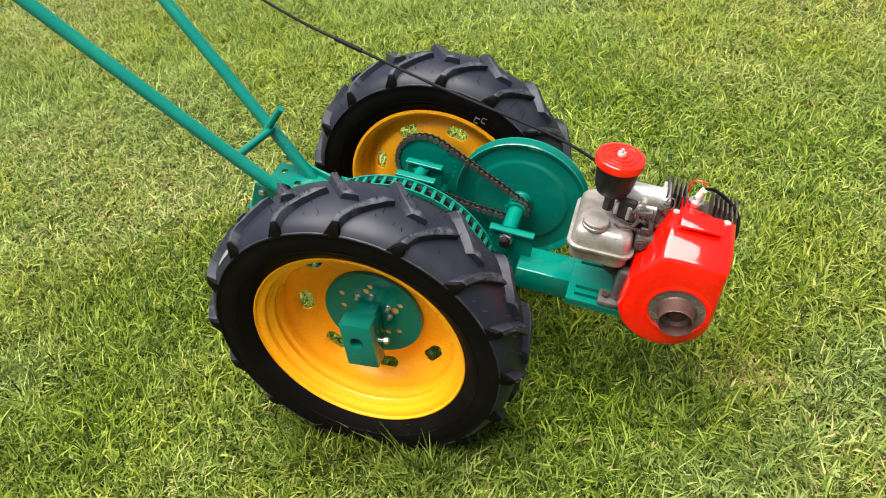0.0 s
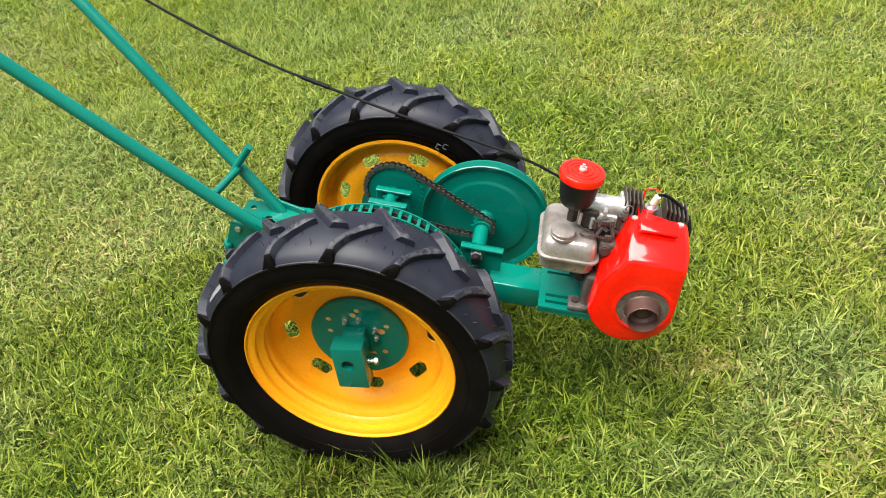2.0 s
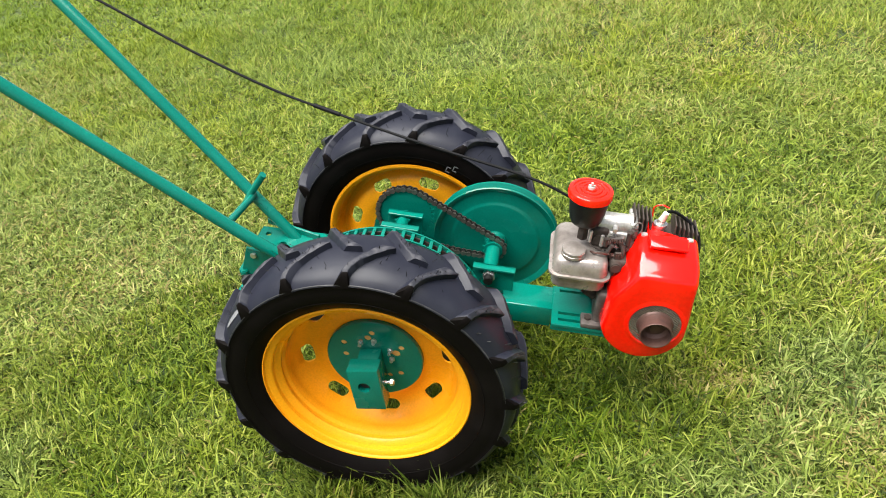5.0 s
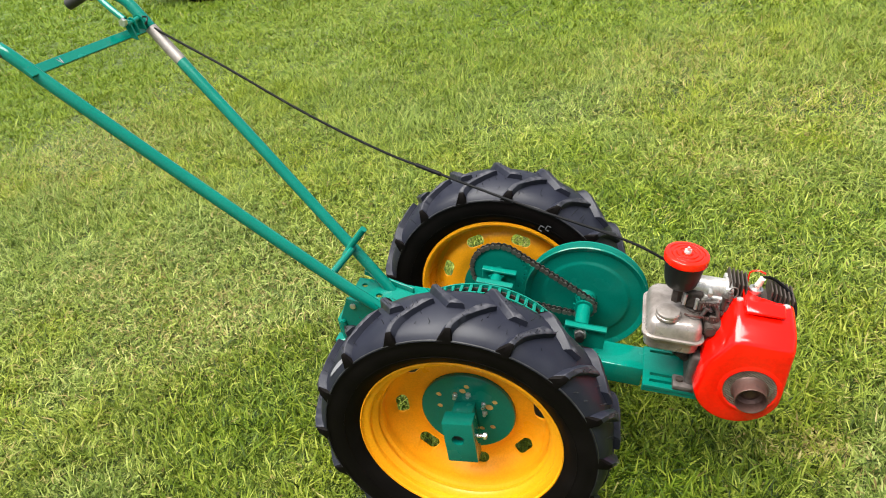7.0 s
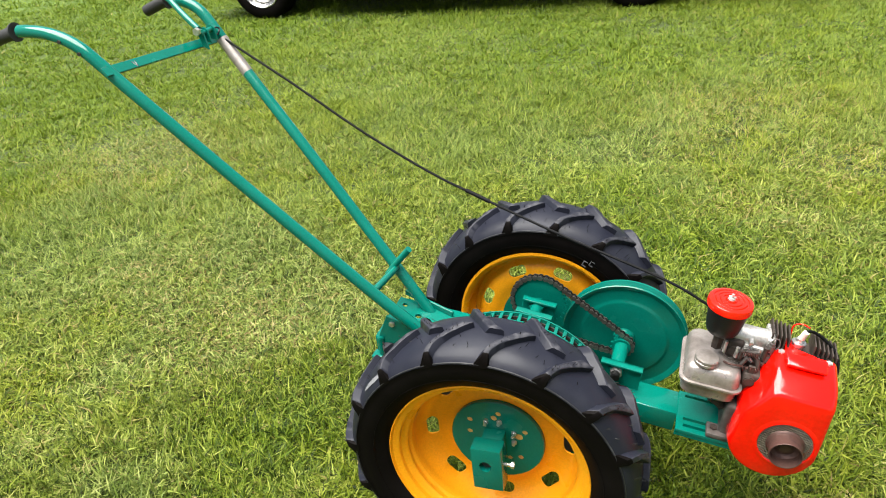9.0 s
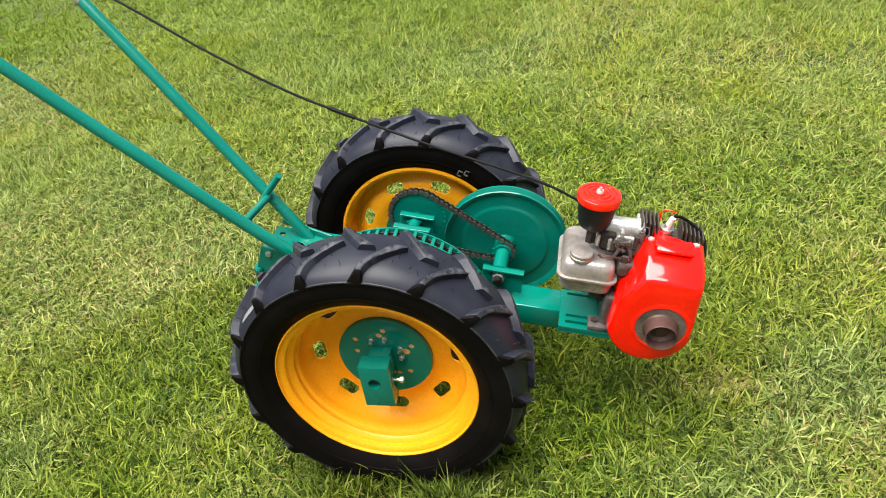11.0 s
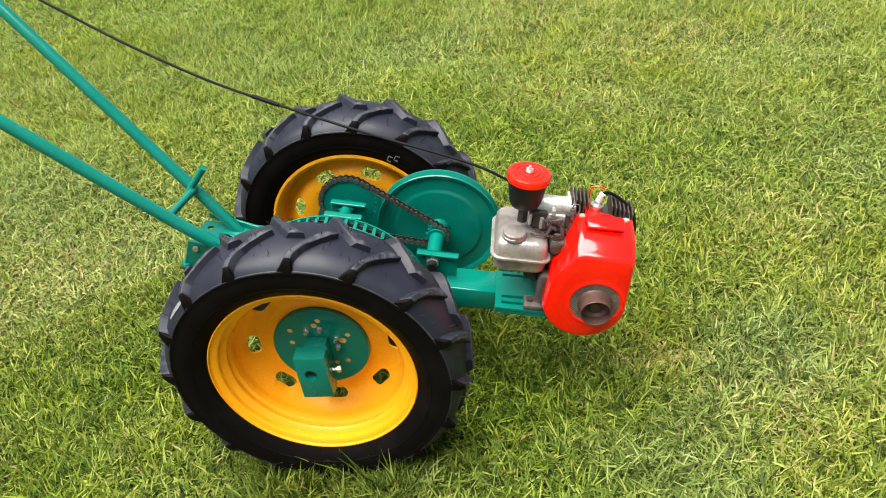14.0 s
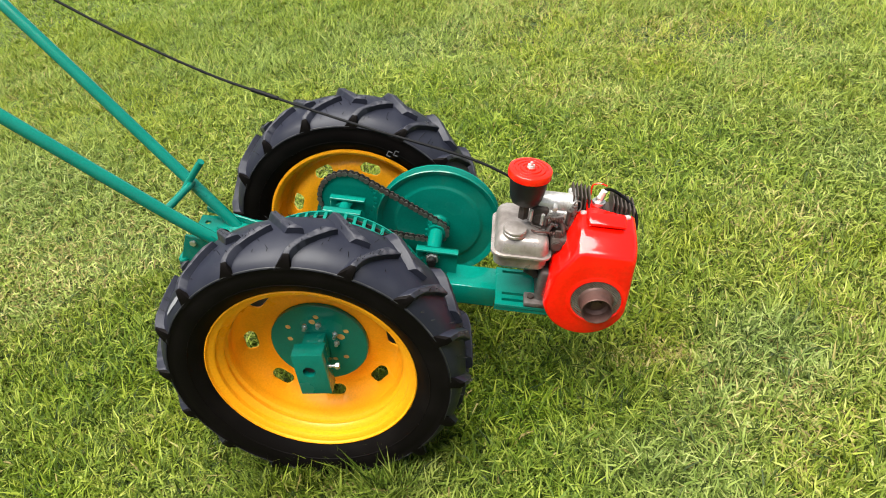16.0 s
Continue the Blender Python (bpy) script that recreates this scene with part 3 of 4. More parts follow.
bm = rod((0.027, 0.036, -0.014), (0.044, 0.036, -0.014), 0.0038, seg=12)
hexhead((0.040, 0.036, -0.014), (1, 0, 0), 0.0072, 0.007, bm)
part("locking_bolt", bm, BRIGHT, wheel_near, "bright bolt screwed into the block")

for x in (0.112, 0.128):
    for dx, dz, w2, h2 in ((0, 0.006, 0.0045, 0.0010), (0, -0.006, 0.0045, 0.0010), (-0.0045, 0, 0.0010, 0.006)):
        part("size_mark", box(dx - w2, dx + w2, -0.0008, 0.0008, dz - h2, dz + h2, 0), CHALK, wheel_far, "", Matrix.Translation((x + 0.003, 0.1456 - 0.2885, 0.488 - 0.295)) @ Matrix.Rotation(radians(30), 4, "Y"))
# hub of the far wheel
bm = lathe([(0.0005, -0.1015), (0.097, -0.1015), (0.099, -0.1035), (0.099, -0.1095), (0.0005, -0.1095)], 72)
part("hub_plate", bm, GREEN, wheel_far, "green round hub plate")

# ladder-rim drive ring on the axle
RING_Y = -0.108
bm = lathe([(0.2045, -0.016), (0.2045, -0.0125), (0.196, -0.0125), (0.196, -0.016)], 120)
lathe([(0.2045, 0.0125), (0.2045, 0.016), (0.196, 0.016), (0.196, 0.0125)], 120, bm)
ring = part("drive_ring", bm, GREEN, tractor, "green drive ring with square holes round its rim", Matrix.Translation((0, RING_Y, AXLE_Z)))
rung = finish("rung", box(-0.0036, 0.0036, -0.0135, 0.0135, 0.1970, 0.2035, 0.001, 1), GREEN)
for k in range(64):
    part("rung", rung, GREEN, ring, "", Matrix.Rotation(2 * math.pi * k / 64, 4, "Y"))
# the web's dark colour stands for the shade seen through the slots
part("web", lathe([(0.02, 0.009), (0.1965, 0.009), (0.1965, 0.014), (0.02, 0.014)], 96), DARK, ring, "unseen web, coloured dark for the shade behind the wheel slots")
bm = rod((0, -0.25, AXLE_Z), (0, 0.19, AXLE_Z), 0.0175, seg=32)
rod((0, -0.06, AXLE_Z), (0, 0.16, AXLE_Z), 0.028, seg=32, bm=bm)
part("axle", bm, GREEN, tractor, "green tubular axle between the wheels")

# ---- sloping frame ----
TILT = 11.0
PIV = Vector((0.45, -0.06, 0.30))
SLOPE = Matrix.Translation(PIV) @ Matrix.Rotation(radians(TILT), 4, "Y") @ Matrix.Translation(-PIV)


def tilted(name, bm, mat, parent, label="", smooth=35):
    return part(name, bm, mat, parent, label, SLOPE, smooth)


tilted("frame_tube", box(0.238, 0.348, -0.072, 0.002, 0.196, 0.247, 0.004), GREEN, tractor, "green square-tube frame")
tilted("frame_rail", box(-0.10, 0.237, -0.020, 0.030, 0.150, 0.200, 0.004), GREEN, tractor, "green frame rail under the axle")
plate = box(0.346, 0.50, -0.120, 0.004, 0.240, 0.249, 0.0015, 1)
slots = bmesh.new()
for y in (-0.103, -0.083, -0.010):
    box(0.360, 0.418, y - 0.004, y + 0.004, 0.20, 0.30, 0, bm=slots)
bmesh.ops.recalc_face_normals(plate, faces=plate.faces)
tilted("engine_plate", cut(plate, slots, "engine_plate", GREEN), GREEN, tractor, "green slotted engine mounting plate")
for y in (-0.118, -0.004):
    tilted("plate_flange", box(0.346, 0.50, y, y + 0.006, 0.230, 0.2398, 0.001, 1), GREEN, tractor)

# driven shaft with the large pulley
SX, SZ = 0.207, 0.333
shaft = part("pulley_shaft", rod((SX, -0.046, SZ), (SX, 0.16, SZ), 0.0085, seg=24), GREEN, tractor, "steel cross shaft")
hexhead((SX, -0.036, SZ), (0, -1, 0), 0.014, 0.010, bm := bmesh.new())
part("shaft_nut", bm, BRIGHT, shaft, "bright nut and black bolt end")
part("bolt_end", rod((SX, -0.045, SZ), (SX, -0.060, SZ), 0.0098, seg=20, bev=0.0015), BLACK, shaft)
part("nut_boss", lathe([(0.0095, -0.0375), (0.016, -0.0375), (0.017, -0.0345), (0.017, -0.0315), (0.0095, -0.0315)], 32), GREEN, shaft, "", Matrix.Translation((SX, 0, SZ)))
bm = lathe([(0.0105, -0.030), (0.0165, -0.030), (0.0165, 0.048), (0.0105, 0.048)], 32)
part("bearing_tube", bm, GREEN, shaft, "green bearing tube", Matrix.Translation((SX, 0, SZ)))
profile = [(0.0005, 0.084), (0.024, 0.084), (0.026, 0.088), (0.026, 0.0925), (0.060, 0.0915), (0.097, 0.0905), (0.1005, 0.0912), (0.1035, 0.0935), (0.108, 0.0945), (0.133, 0.0945), (0.138, 0.0905), (0.1455, 0.0885), (0.147, 0.0905),
            (0.1465, 0.093), (0.130, 0.1015), (0.130, 0.1045), (0.1465, 0.113), (0.147, 0.1155), (0.144, 0.117), (0.120, 0.110), (0.0005, 0.110)]
bm = lathe([(r * 0.962, y) for r, y in profile], 128)
part("belt_pulley", bm, GREEN, tractor, "large green grooved belt pulley", Matrix.Translation((SX, 0.006, SZ - 0.006)), 30)


def bracket(x0, x1, z0, z1, y, t, cx, cz, name, label):
    """An upright bearing plate with a narrow lip along its top, sloping with the frame."""
    bm = slab([(x0, z0), (x1, z0), (x1, z1), (x0, z1)], y, y + t, 0.0012, 1)
    box(x0, x1, y - 0.012, y + t, z1 - 0.0055, z1, 0.001, 1, bm)
    m = Matrix.Translation((cx, 0, cz)) @ Matrix.Rotation(radians(TILT + 1), 4, "Y")
    return part(name, bm, GREEN, tractor, label, m)


bracket(-0.036, 0.054, -0.120, 0.022, -0.032, 0.006, SX, SZ, "bearing_bracket", "green bearing bracket on the frame")

# jackshaft with the chain sprocket
JX, JZ = 0.023, 0.434
jack = part("jackshaft", rod((JX, -0.05, JZ), (JX, 0.075, JZ), 0.009, seg=24), GREEN, tractor, "green jackshaft")
bm = lathe([(0.0095, -0.014), (0.0135, -0.014), (0.0135, 0.036), (0.0095, 0.036)], 32)
part("collar", bm, GREEN, jack, "", Matrix.Translation((JX, 0, JZ)))
star = [((0.0185 if k % 2 == 0 else 0.0125) * math.cos(k * math.pi / 5 + 0.3), (0.0185 if k % 2 == 0 else 0.0125) * math.sin(k * math.pi / 5 + 0.3)) for k in range(10)]
part("bearing_flange", slab(star, 0.022, 0.031, 0.0015, 2), GREEN, jack, "green lobed bearing flange", Matrix.Translation((JX, 0, JZ)))
part("pinion", lathe([(0.009, -0.096), (0.024, -0.096), (0.024, -0.118), (0.009, -0.118)], 20), GREEN, jack, "", Matrix.Translation((JX, 0.02, JZ)))
bracket(-0.034, 0.042, -0.14, 0.020, 0.034, 0.005, JX, JZ, "bearing_bracket", "green bearing bracket on the frame")
bracket(-0.038, 0.042, -0.14, 0.024, -0.020, 0.005, JX, JZ, "bearing_bracket", "green bearing bracket on the frame")
part("frame_post", box(-0.03, 0.07, -0.03, 0.045, 0.22, 0.31, 0.003), GREEN, tractor, "green frame post under the brackets")


def sprocket(n, r, width, hole):
    pts = []
    for k in range(n):
        for f, rr in ((0.0, r - 0.0055), (0.22, r - 0.0055), (0.42, r + 0.001), (0.58, r + 0.001), (0.78, r - 0.0055)):
            a = 2 * math.pi * (k + f) / n
            pts.append((rr * math.cos(a), rr * math.sin(a)))
    return slab(pts, -width / 2, width / 2)


CHAIN_Y = 0.060
R1, R2 = 0.0625, 0.0245
part("sprocket", sprocket(31, R1, 0.005, 0), GREEN, jack, "green chain sprocket", Matrix.Translation((JX, CHAIN_Y, JZ)), 20)
part("sprocket", sprocket(12, R2, 0.005, 0), GREEN, shaft, "small green chain sprocket", Matrix.Translation((SX, CHAIN_Y, SZ)), 20)
part("sprocket_boss", lathe([(0.009, 0.05), (0.021, 0.05), (0.021, 0.086), (0.009, 0.086)], 28), GREEN, shaft, "", Matrix.Translation((SX, 0, SZ)))


def chain():
    """A roller chain round both sprockets, with a little sag below."""
    a, b = Vector((JX, 0, JZ)), Vector((SX, 0, SZ))
    d = (b - a).normalized()
    n = Vector((-d.z, 0, d.x)) * (1 if d.x > 0 else -1)
    n = n if n.z > 0 else -n
    base = math.atan2(d.z, d.x)
    off = math.asin((R1 - R2) / (b - a).length)
    line = []
    up = base + math.pi / 2 - off
    dn = base - math.pi / 2 + off
    for k in range(25):
        t = up + (dn + 2 * math.pi - up) * k / 24
        line.append(a + R1 * Vector((math.cos(t), 0, math.sin(t))))
    e = b + R2 * Vector((math.cos(dn), 0, math.sin(dn)))
    s = line[-1].copy()
    for k in range(1, 12):
        f = k / 12
        line.append(s.lerp(e, f) + Vector((0, 0, -0.007 * math.sin(math.pi * f))))
    for k in range(13):
        t = dn + (up - dn) * k / 12
        line.append(b + R2 * Vector((math.cos(t), 0, math.sin(t))))
    line.append(line[0].copy())
    seg = [(q - p).length for p, q in zip(line, line[1:])]
    total = sum(seg)
    count = 2 * round(total / 0.0127 / 2)
    pts, i, acc = [], 0, 0.0
    for k in range(count):
        want = total * k / count
        while acc + seg[i] < want:
            acc += seg[i]
            i += 1
        pts.append(line[i].lerp(line[i + 1], (want - acc) / seg[i]))
    bm = bmesh.new()
    for p in pts:
        rod((p.x, CHAIN_Y - 0.0055, p.z), (p.x, CHAIN_Y + 0.0055, p.z), 0.0036, seg=8, bm=bm)
    ch = part("drive_chain", bm, CHAINM, tractor, "dark oiled roller chain")
    pitch = total / count
    lk = []
    for wide in (0.0042, 0.0056):
        bm = bmesh.new()
        for sg in (-1, 1):
            pl = arc(pitch / 2, 0, 0.0058, -90, 90, 4) + [(0, 0.0034)] + arc(-pitch / 2, 0, 0.0058, 90, 270, 4) + [(0, -0.0034)]
            one = slab(pl, sg * wide - 0.0007, sg * wide + 0.0007)
            me = bpy.data.meshes.new("tmp")
            one.to_mesh(me)
            one.free()
            bm.from_mesh(me)
            bpy.data.meshes.remove(me)
        lk.append(finish("chain_link", bm, CHAINM if wide < 0.005 else CHAINB, 30))
    for k, p in enumerate(pts):
        q = pts[(k + 1) % count]
        ang = math.atan2(q.z - p.z, q.x - p.x)
        part("chain_link", lk[k % 2], CHAINM, ch, "", Matrix.Translation(((p.x + q.x) / 2, CHAIN_Y, (p.z + q.z) / 2)) @ Matrix.Rotation(-ang, 4, "Y"))


chain()

# ---- hitch and handlebars ----
HITCH = Matrix.Translation((-0.33, 0, 0.406)) @ Matrix.Rotation(radians(10), 4, "Y") @ Matrix.Translation((0.33, 0, 0))
drill = bmesh.new()
for x, y, r in ((-0.256, 0.005, 0.0080), (-0.300, 0.035, 0.007), (-0.21, -0.02, 0.006)):
    rod((x, y, -0.02), (x, y, 0.02), r, seg=24, bm=drill)
sheet = slab([(-0.322, -0.062), (-0.130, -0.062), (-0.130, 0.024), (-0.29, 0.076), (-0.314, 0.074), (-0.322, 0.058)], -0.003, 0.003, 0.001, 1)
bmesh.ops.rotate(sheet, cent=(0, 0, 0), matrix=Matrix.Rotation(radians(90), 3, "X"), verts=sheet.verts)
bmesh.ops.recalc_face_normals(sheet, faces=sheet.faces)
hitch = part("hitch_plate", cut(sheet, drill, "hitch_plate", GREEN), GREEN, tractor, "green drilled hitch plate", HITCH)
part("hitch_rib", box(-0.31, -0.17, -0.003, 0.003, 0.003, 0.017, 0.001, 1), GREEN, hitch, "", Matrix.Translation((-0.01, 0.046, 0)) @ Matrix.Rotation(radians(-17), 4, "Z") @ Matrix.Translation((0.01, -0.06, 0)))
TUBE_L = [(-0.205, -0.105, 0.438), (-0.30, -0.112, 0.528), (-0.55, -0.134, 0.787), (-0.745, -0.151, 0.992), (-0.80, -0.154, 1.050), (-0.845, -0.155, 1.090), (-0.90, -0.155, 1.113), (-0.965, -0.155, 1.121), (-1.01, -0.155, 1.115), (-1.10, -0.155, 1.089)]
TUBE_R = [(-0.222, 0.032, 0.362), (-0.250, 0.042, 0.402), (-0.325, 0.064, 0.497), (-0.55, 0.130, 0.775), (-0.715, 0.184, 0.968), (-0.762, 0.199, 1.028), (-0.798, 0.207, 1.071), (-0.835, 0.210, 1.092), (-0.87, 0.210, 1.099), (-0.90, 0.210, 1.094), (-0.953, 0.210, 1.075)]


def handlebar(pts, label):
    line = smooth_line(pts, 8)
    hb = part("handlebar", pipe(line[:-14], 0.0132, 20), GREEN, tractor, label)
    g = line[-13:]
    bm = pipe(g, 0.0136, 20)
    a, b = g[0], g[1]
    rod(a, a + (b - a).normalized() * 0.004, 0.0195, seg=24, bm=bm)
    part("grip", bm, GRIP, hb, "black rubber grip")
    return hb


left = handlebar(TUBE_L, "long bent green steel-tube handlebar")
right = handlebar(TUBE_R, "long bent green steel-tube handlebar")
part("bare_sleeve", pipe(smooth_line(TUBE_R, 8)[30:37], 0.0137, 20), BAREGREY, right, "bare grey patch of unpainted tube")
for f in (0.35, 0.75):
    a = Vector(TUBE_L[4]).lerp(Vector(TUBE_L[6]), f)
    part("bolt_hole", rod(a + Vector((0.004, -0.0135, 0.004)), a + Vector((0.004, -0.0162, 0.004)), 0.004, seg=12), DARK, left)


cross = part("crossbar", box(-0.0125, 0.0095, -0.192, 0.192, -0.003, 0.003, 0.001, 1), GREEN, tractor, "flat green crossbar between the handlebars",
             Matrix.Translation((-0.776, 0.014, 1.021)) @ Matrix.Rotation(radians(-5.5), 4, "X") @ Matrix.Rotation(radians(48), 4, "Y"))
part("bar_lip", box(-0.0125, -0.0095, -0.16, 0.18, -0.018, -0.003, 0.001, 1), GREEN, cross)
for y, a in ((-0.104, 25), (-0.098, -12)):
    part("white_mark", box(-0.007, 0.007, -0.0012, 0.0012, 0.003, 0.0034, 0, 1), BRIGHT, cross, "scratch of bare white metal", Matrix.Translation((0, y, 0)) @ Matrix.Rotation(radians(a), 4, "Z"))
# throttle lever with its pivot
lev = part("throttle_lever", pipe(smooth_line([(-0.763, 0.135, 1.046), (-0.803, 0.150, 1.074), (-0.846, 0.172, 1.102), (-0.862, 0.178, 1.110)], 6), 0.0072, 12), GREEN, tractor, "green hand lever beside the grip")
part("lever_pivot", hexhead((-0.757, 0.114, 1.044), (0, 1, 0), 0.0095, 0.010), BRIGHT, lev, "bright pivot bolt")
for y in (0.142, 0.168):
    part("pivot_bracket", slab([(-0.766, 1.016), (-0.742, 1.012), (-0.743, 1.040), (-0.754, 1.049), (-0.766, 1.044)], y, y + 0.004, 0.001, 1), GREEN, lev)
part("pivot_tube", rod((-0.754, 0.122, 1.037), (-0.754, 0.178, 1.037), 0.0065, seg=16, bev=0.001), GREEN, lev)
part("pivot_plate", slab([(-0.757, 1.006), (-0.742, 1.000), (-0.749, 1.046), (-0.766, 1.050)], 0.128, 0.133, 0.001, 1), GREEN, lev)
part("cable_clip", pipe([(-0.748 + 0.008 * math.cos(a), 0.180 + 0.004 * math.sin(3 * a), 1.030 + 0.009 * math.sin(a)) for a in (2 * math.pi * k / 24 for k in range(25))], 0.0020, 8), BLACK, lev, "black wire clip")
# stay between the bars near the hitch
part("stay_bar", rod((-0.305, -0.112, 0.530), (-0.318, 0.062, 0.494), 0.0085, seg=16), GREEN, tractor, "green round stay between the handlebars")
part("peg", pipe([(-0.338, 0.046, 0.480), (-0.318, 0.048, 0.506), (-0.276, 0.047, 0.552)], 0.0080, 16), GREEN, tractor, "green round peg")
# steering pivot under the hitch
bm = slab([(-0.288, 0.462), (-0.215, 0.435), (-0.205, 0.36), (-0.285, 0.36), (-0.316, 0.40)], -0.098, -0.092, 0.001, 1)
cheek = part("hitch_cheek", bm, GREEN, tractor, "green side plate of the hitch")
part("cheek_bolt", hexhead((-0.276, -0.098, 0.443), (0, -1, 0), 0.0070, 0.006), BRIGHT, cheek, "bright bolt head")
part("pivot_block", box(-0.328, -0.24, -0.09, -0.02, 0.33, 0.398, 0.003), GREEN, cheek)
part("pivot_pin", rod((-0.309, -0.100, 0.358), (-0.309, -0.100, 0.405), 0.008, seg=16, bev=0.002), GREEN, cheek)
part("pivot_ear", box(-0.334, -0.300, -0.114, -0.085, 0.336, 0.358, 0.003), GREEN, cheek)
part("pivot_spring", rod((-0.298, -0.105, 0.376), (-0.272, -0.105, 0.378), 0.009, seg=16), CHAINM, cheek, "dark greasy spring")
bm = slab([(-0.33, 0.34), (-0.30, 0.34), (-0.27, 0.16), (-0.30, 0.16)], -0.088, -0.08, 0.001, 1)
part("drawbar", bm, GREEN, cheek)
bm = box(-0.30, -0.06, -0.06, -0.01, 0.29, 0.34, 0.004)
part("rear_tube", bm, GREEN, tractor, "green square-tube frame behind the axle")

# throttle cable
CABLE_LINE = [(-0.758, 0.190, 1.022), (-0.681, 0.181, 0.976), (-0.561, 0.156, 0.912), (-0.388, 0.121, 0.813), (-0.222, 0.087, 0.733), (-0.09, 0.060, 0.685), (0.093, 0.023, 0.624), (0.293, -0.018, 0.566), (0.375, -0.033, 0.528), (0.42, -0.035, 0.490)]
cb = part("throttle_cable", pipe(smooth_line(CABLE_LINE, 8), 0.0028, 10), CABLE, tractor, "black sheathed throttle cable")
part("cable_sleeve", rod((-0.130, 0.068, 0.699), (-0.075, 0.057, 0.680), 0.0045, seg=12), CABLE, cb)

# ---- engine ----
eng = tilted("engine", box(0.43, 0.60, -0.055, 0.045, 0.252, 0.400, 0.012, 3), CASE, tractor, "small air-cooled petrol engine block of grey aluminium")


def epart(name, bm, mat, label="", parent=None, smooth=35):
    return part(name, bm, mat, parent or eng, label, None, smooth)


def assembly(name, bm, mat, label):
    """A main part of the engine, with pieces of its own, sloping with the frame."""
    return tilted(name, bm, mat, tractor, label)


def housing():
    """The fan housing: round below, straight sides, its left flank slanting in, a flat roof."""
    face = arc(0.5240, 0.2985, 0.0865, 192, 350, 28) + [(0.6085, 0.33), (0.6055, 0.392)] + arc(0.588, 0.412, 0.017, 0, 80, 6) + [(0.545, 0.4290)] + arc(0.500, 0.412, 0.018, 90, 145, 6) + [(0.469, 0.395), (0.4485, 0.364)]
    bm = bmesh.new()
    rows = []
    for y, k, rise in ((-0.045, 1.0, 0.024), (-0.07, 1.0, 0.021), (-0.09, 1.0, 0.0175), (-0.105, 1.0, 0.0135), (-0.118, 0.999, 0.0085), (-0.130, 0.992, 0.0025), (-0.140, 0.975, 0.0), (-0.1460, 0.950, 0.0), (-0.1495, 0.918, 0.0), (-0.1508, 0.88, 0.0), (-0.151, 0.62, 0.0)):
        rows.append([bm.verts.new((0.523 + (x - 0.523) * k, y, 0.325 + (z - 0.325) * k + (rise if z > 0.405 else 0))) for x, z in face])
    n = len(face)
    for u, v in zip(rows, rows[1:]):
        for i in range(n):
            bm.faces.new((u[i], u[(i + 1) % n], v[(i + 1) % n], v[i]))
    bm.faces.new(rows[-1])
    bm.faces.new(rows[0][::-1])
    bmesh.ops.recalc_face_normals(bm, faces=bm.faces)
    hole = bmesh.new()
    rod((0.5425, -0.20, 0.3105), (0.5425, -0.125, 0.3105), 0.0515, seg=64, bm=hole)
    return cut(bm, hole, "fan_housing", RED, 62)


hs = assembly("fan_housing", housing(), RED, "glossy red pressed-steel fan housing")
CX, CZ = 0.5425, 0.3105
epart("housing_rim", lathe([(0.0500, -0.1515), (0.0520, -0.1530), (0.0550, -0.1530), (0.0600, -0.1510), (0.0600, -0.149), (0.0500, -0.149)], 72, c=(CX, 0, CZ)), RED, "", hs)


def screen():
    """A woven wire grid, trimmed to a round opening."""
    bm = bmesh.new()
    r, step = 0.0505, 0.0039
    n = int(r / step)
    for k in range(-n, n + 1):
        u = k * step
        h = math.sqrt(max(r * r - u * u, 0))
        for d in (1, -1):
            a, b = Vector((u, 0, -h)), Vector((u, 0, h))
            m = Matrix.Rotation(radians(45 * d), 3, "Y")
            a, b = m @ a, m @ b
            off = Vector((CX, -0.150 - 0.0004 * d, CZ))
            rod(a + off, b + off, 0.00075, seg=6, bm=bm)
    return bm


epart("intake_screen", screen(), MESHWIRE, "woven wire air-intake screen", hs)
epart("screen_back", lathe([(0.0005, -0.1300), (0.0505, -0.1300), (0.0505, -0.1280), (0.0005, -0.1280)], 48, c=(CX, 0, CZ)), DARK, "", hs)
cup = lathe([(0.0355, -0.1510), (0.0350, -0.1525), (0.0318, -0.1550), (0.0303, -0.1600), (0.0303, -0.1795), (0.0310, -0.1815), (0.0305, -0.1830), (0.0288, -0.1828), (0.0280, -0.1800), (0.0276, -0.1600), (0.0210, -0.1545), (0.0005, -0.1545), (0.0005, -0.1510)], 56, c=(CX, 0, CZ))
epart("starter_cup", cup, RUST, "brown rusty starter cup", hs)
epart("cup_nut", hexhead((CX, -0.153, CZ), (0, -1, 0), 0.012, 0.01), RUST, "", hs)
bm = box(0.505, 0.579, -0.0155, 0.0155, -0.0040, 0.0040, 0.003, 3)
bmesh.ops.rotate(bm, cent=(0, 0, 0), matrix=Matrix.Rotation(radians(16), 3, "X"), verts=bm.verts)
bmesh.ops.translate(bm, vec=(0, -0.0800, 0.4580), verts=bm.verts)
back = slab([(0.503, -0.078), (0.580, -0.078), (0.580, -0.060), (0.555, -0.048), (0.523, -0.038), (0.519, -0.012), (0.503, -0.008)], -0.0025, 0.0025, 0.001, 1)
bmesh.ops.rotate(back, cent=(0, 0, 0), matrix=Matrix.Rotation(radians(-90), 3, "X"), verts=back.verts)
bmesh.ops.translate(back, vec=(0, 0, 0.4560), verts=back.verts)
epart("shroud_sheet", back, RED, "", hs)
epart("shroud_tab", bm, RED, "red sheet-metal cylinder shroud", hs)
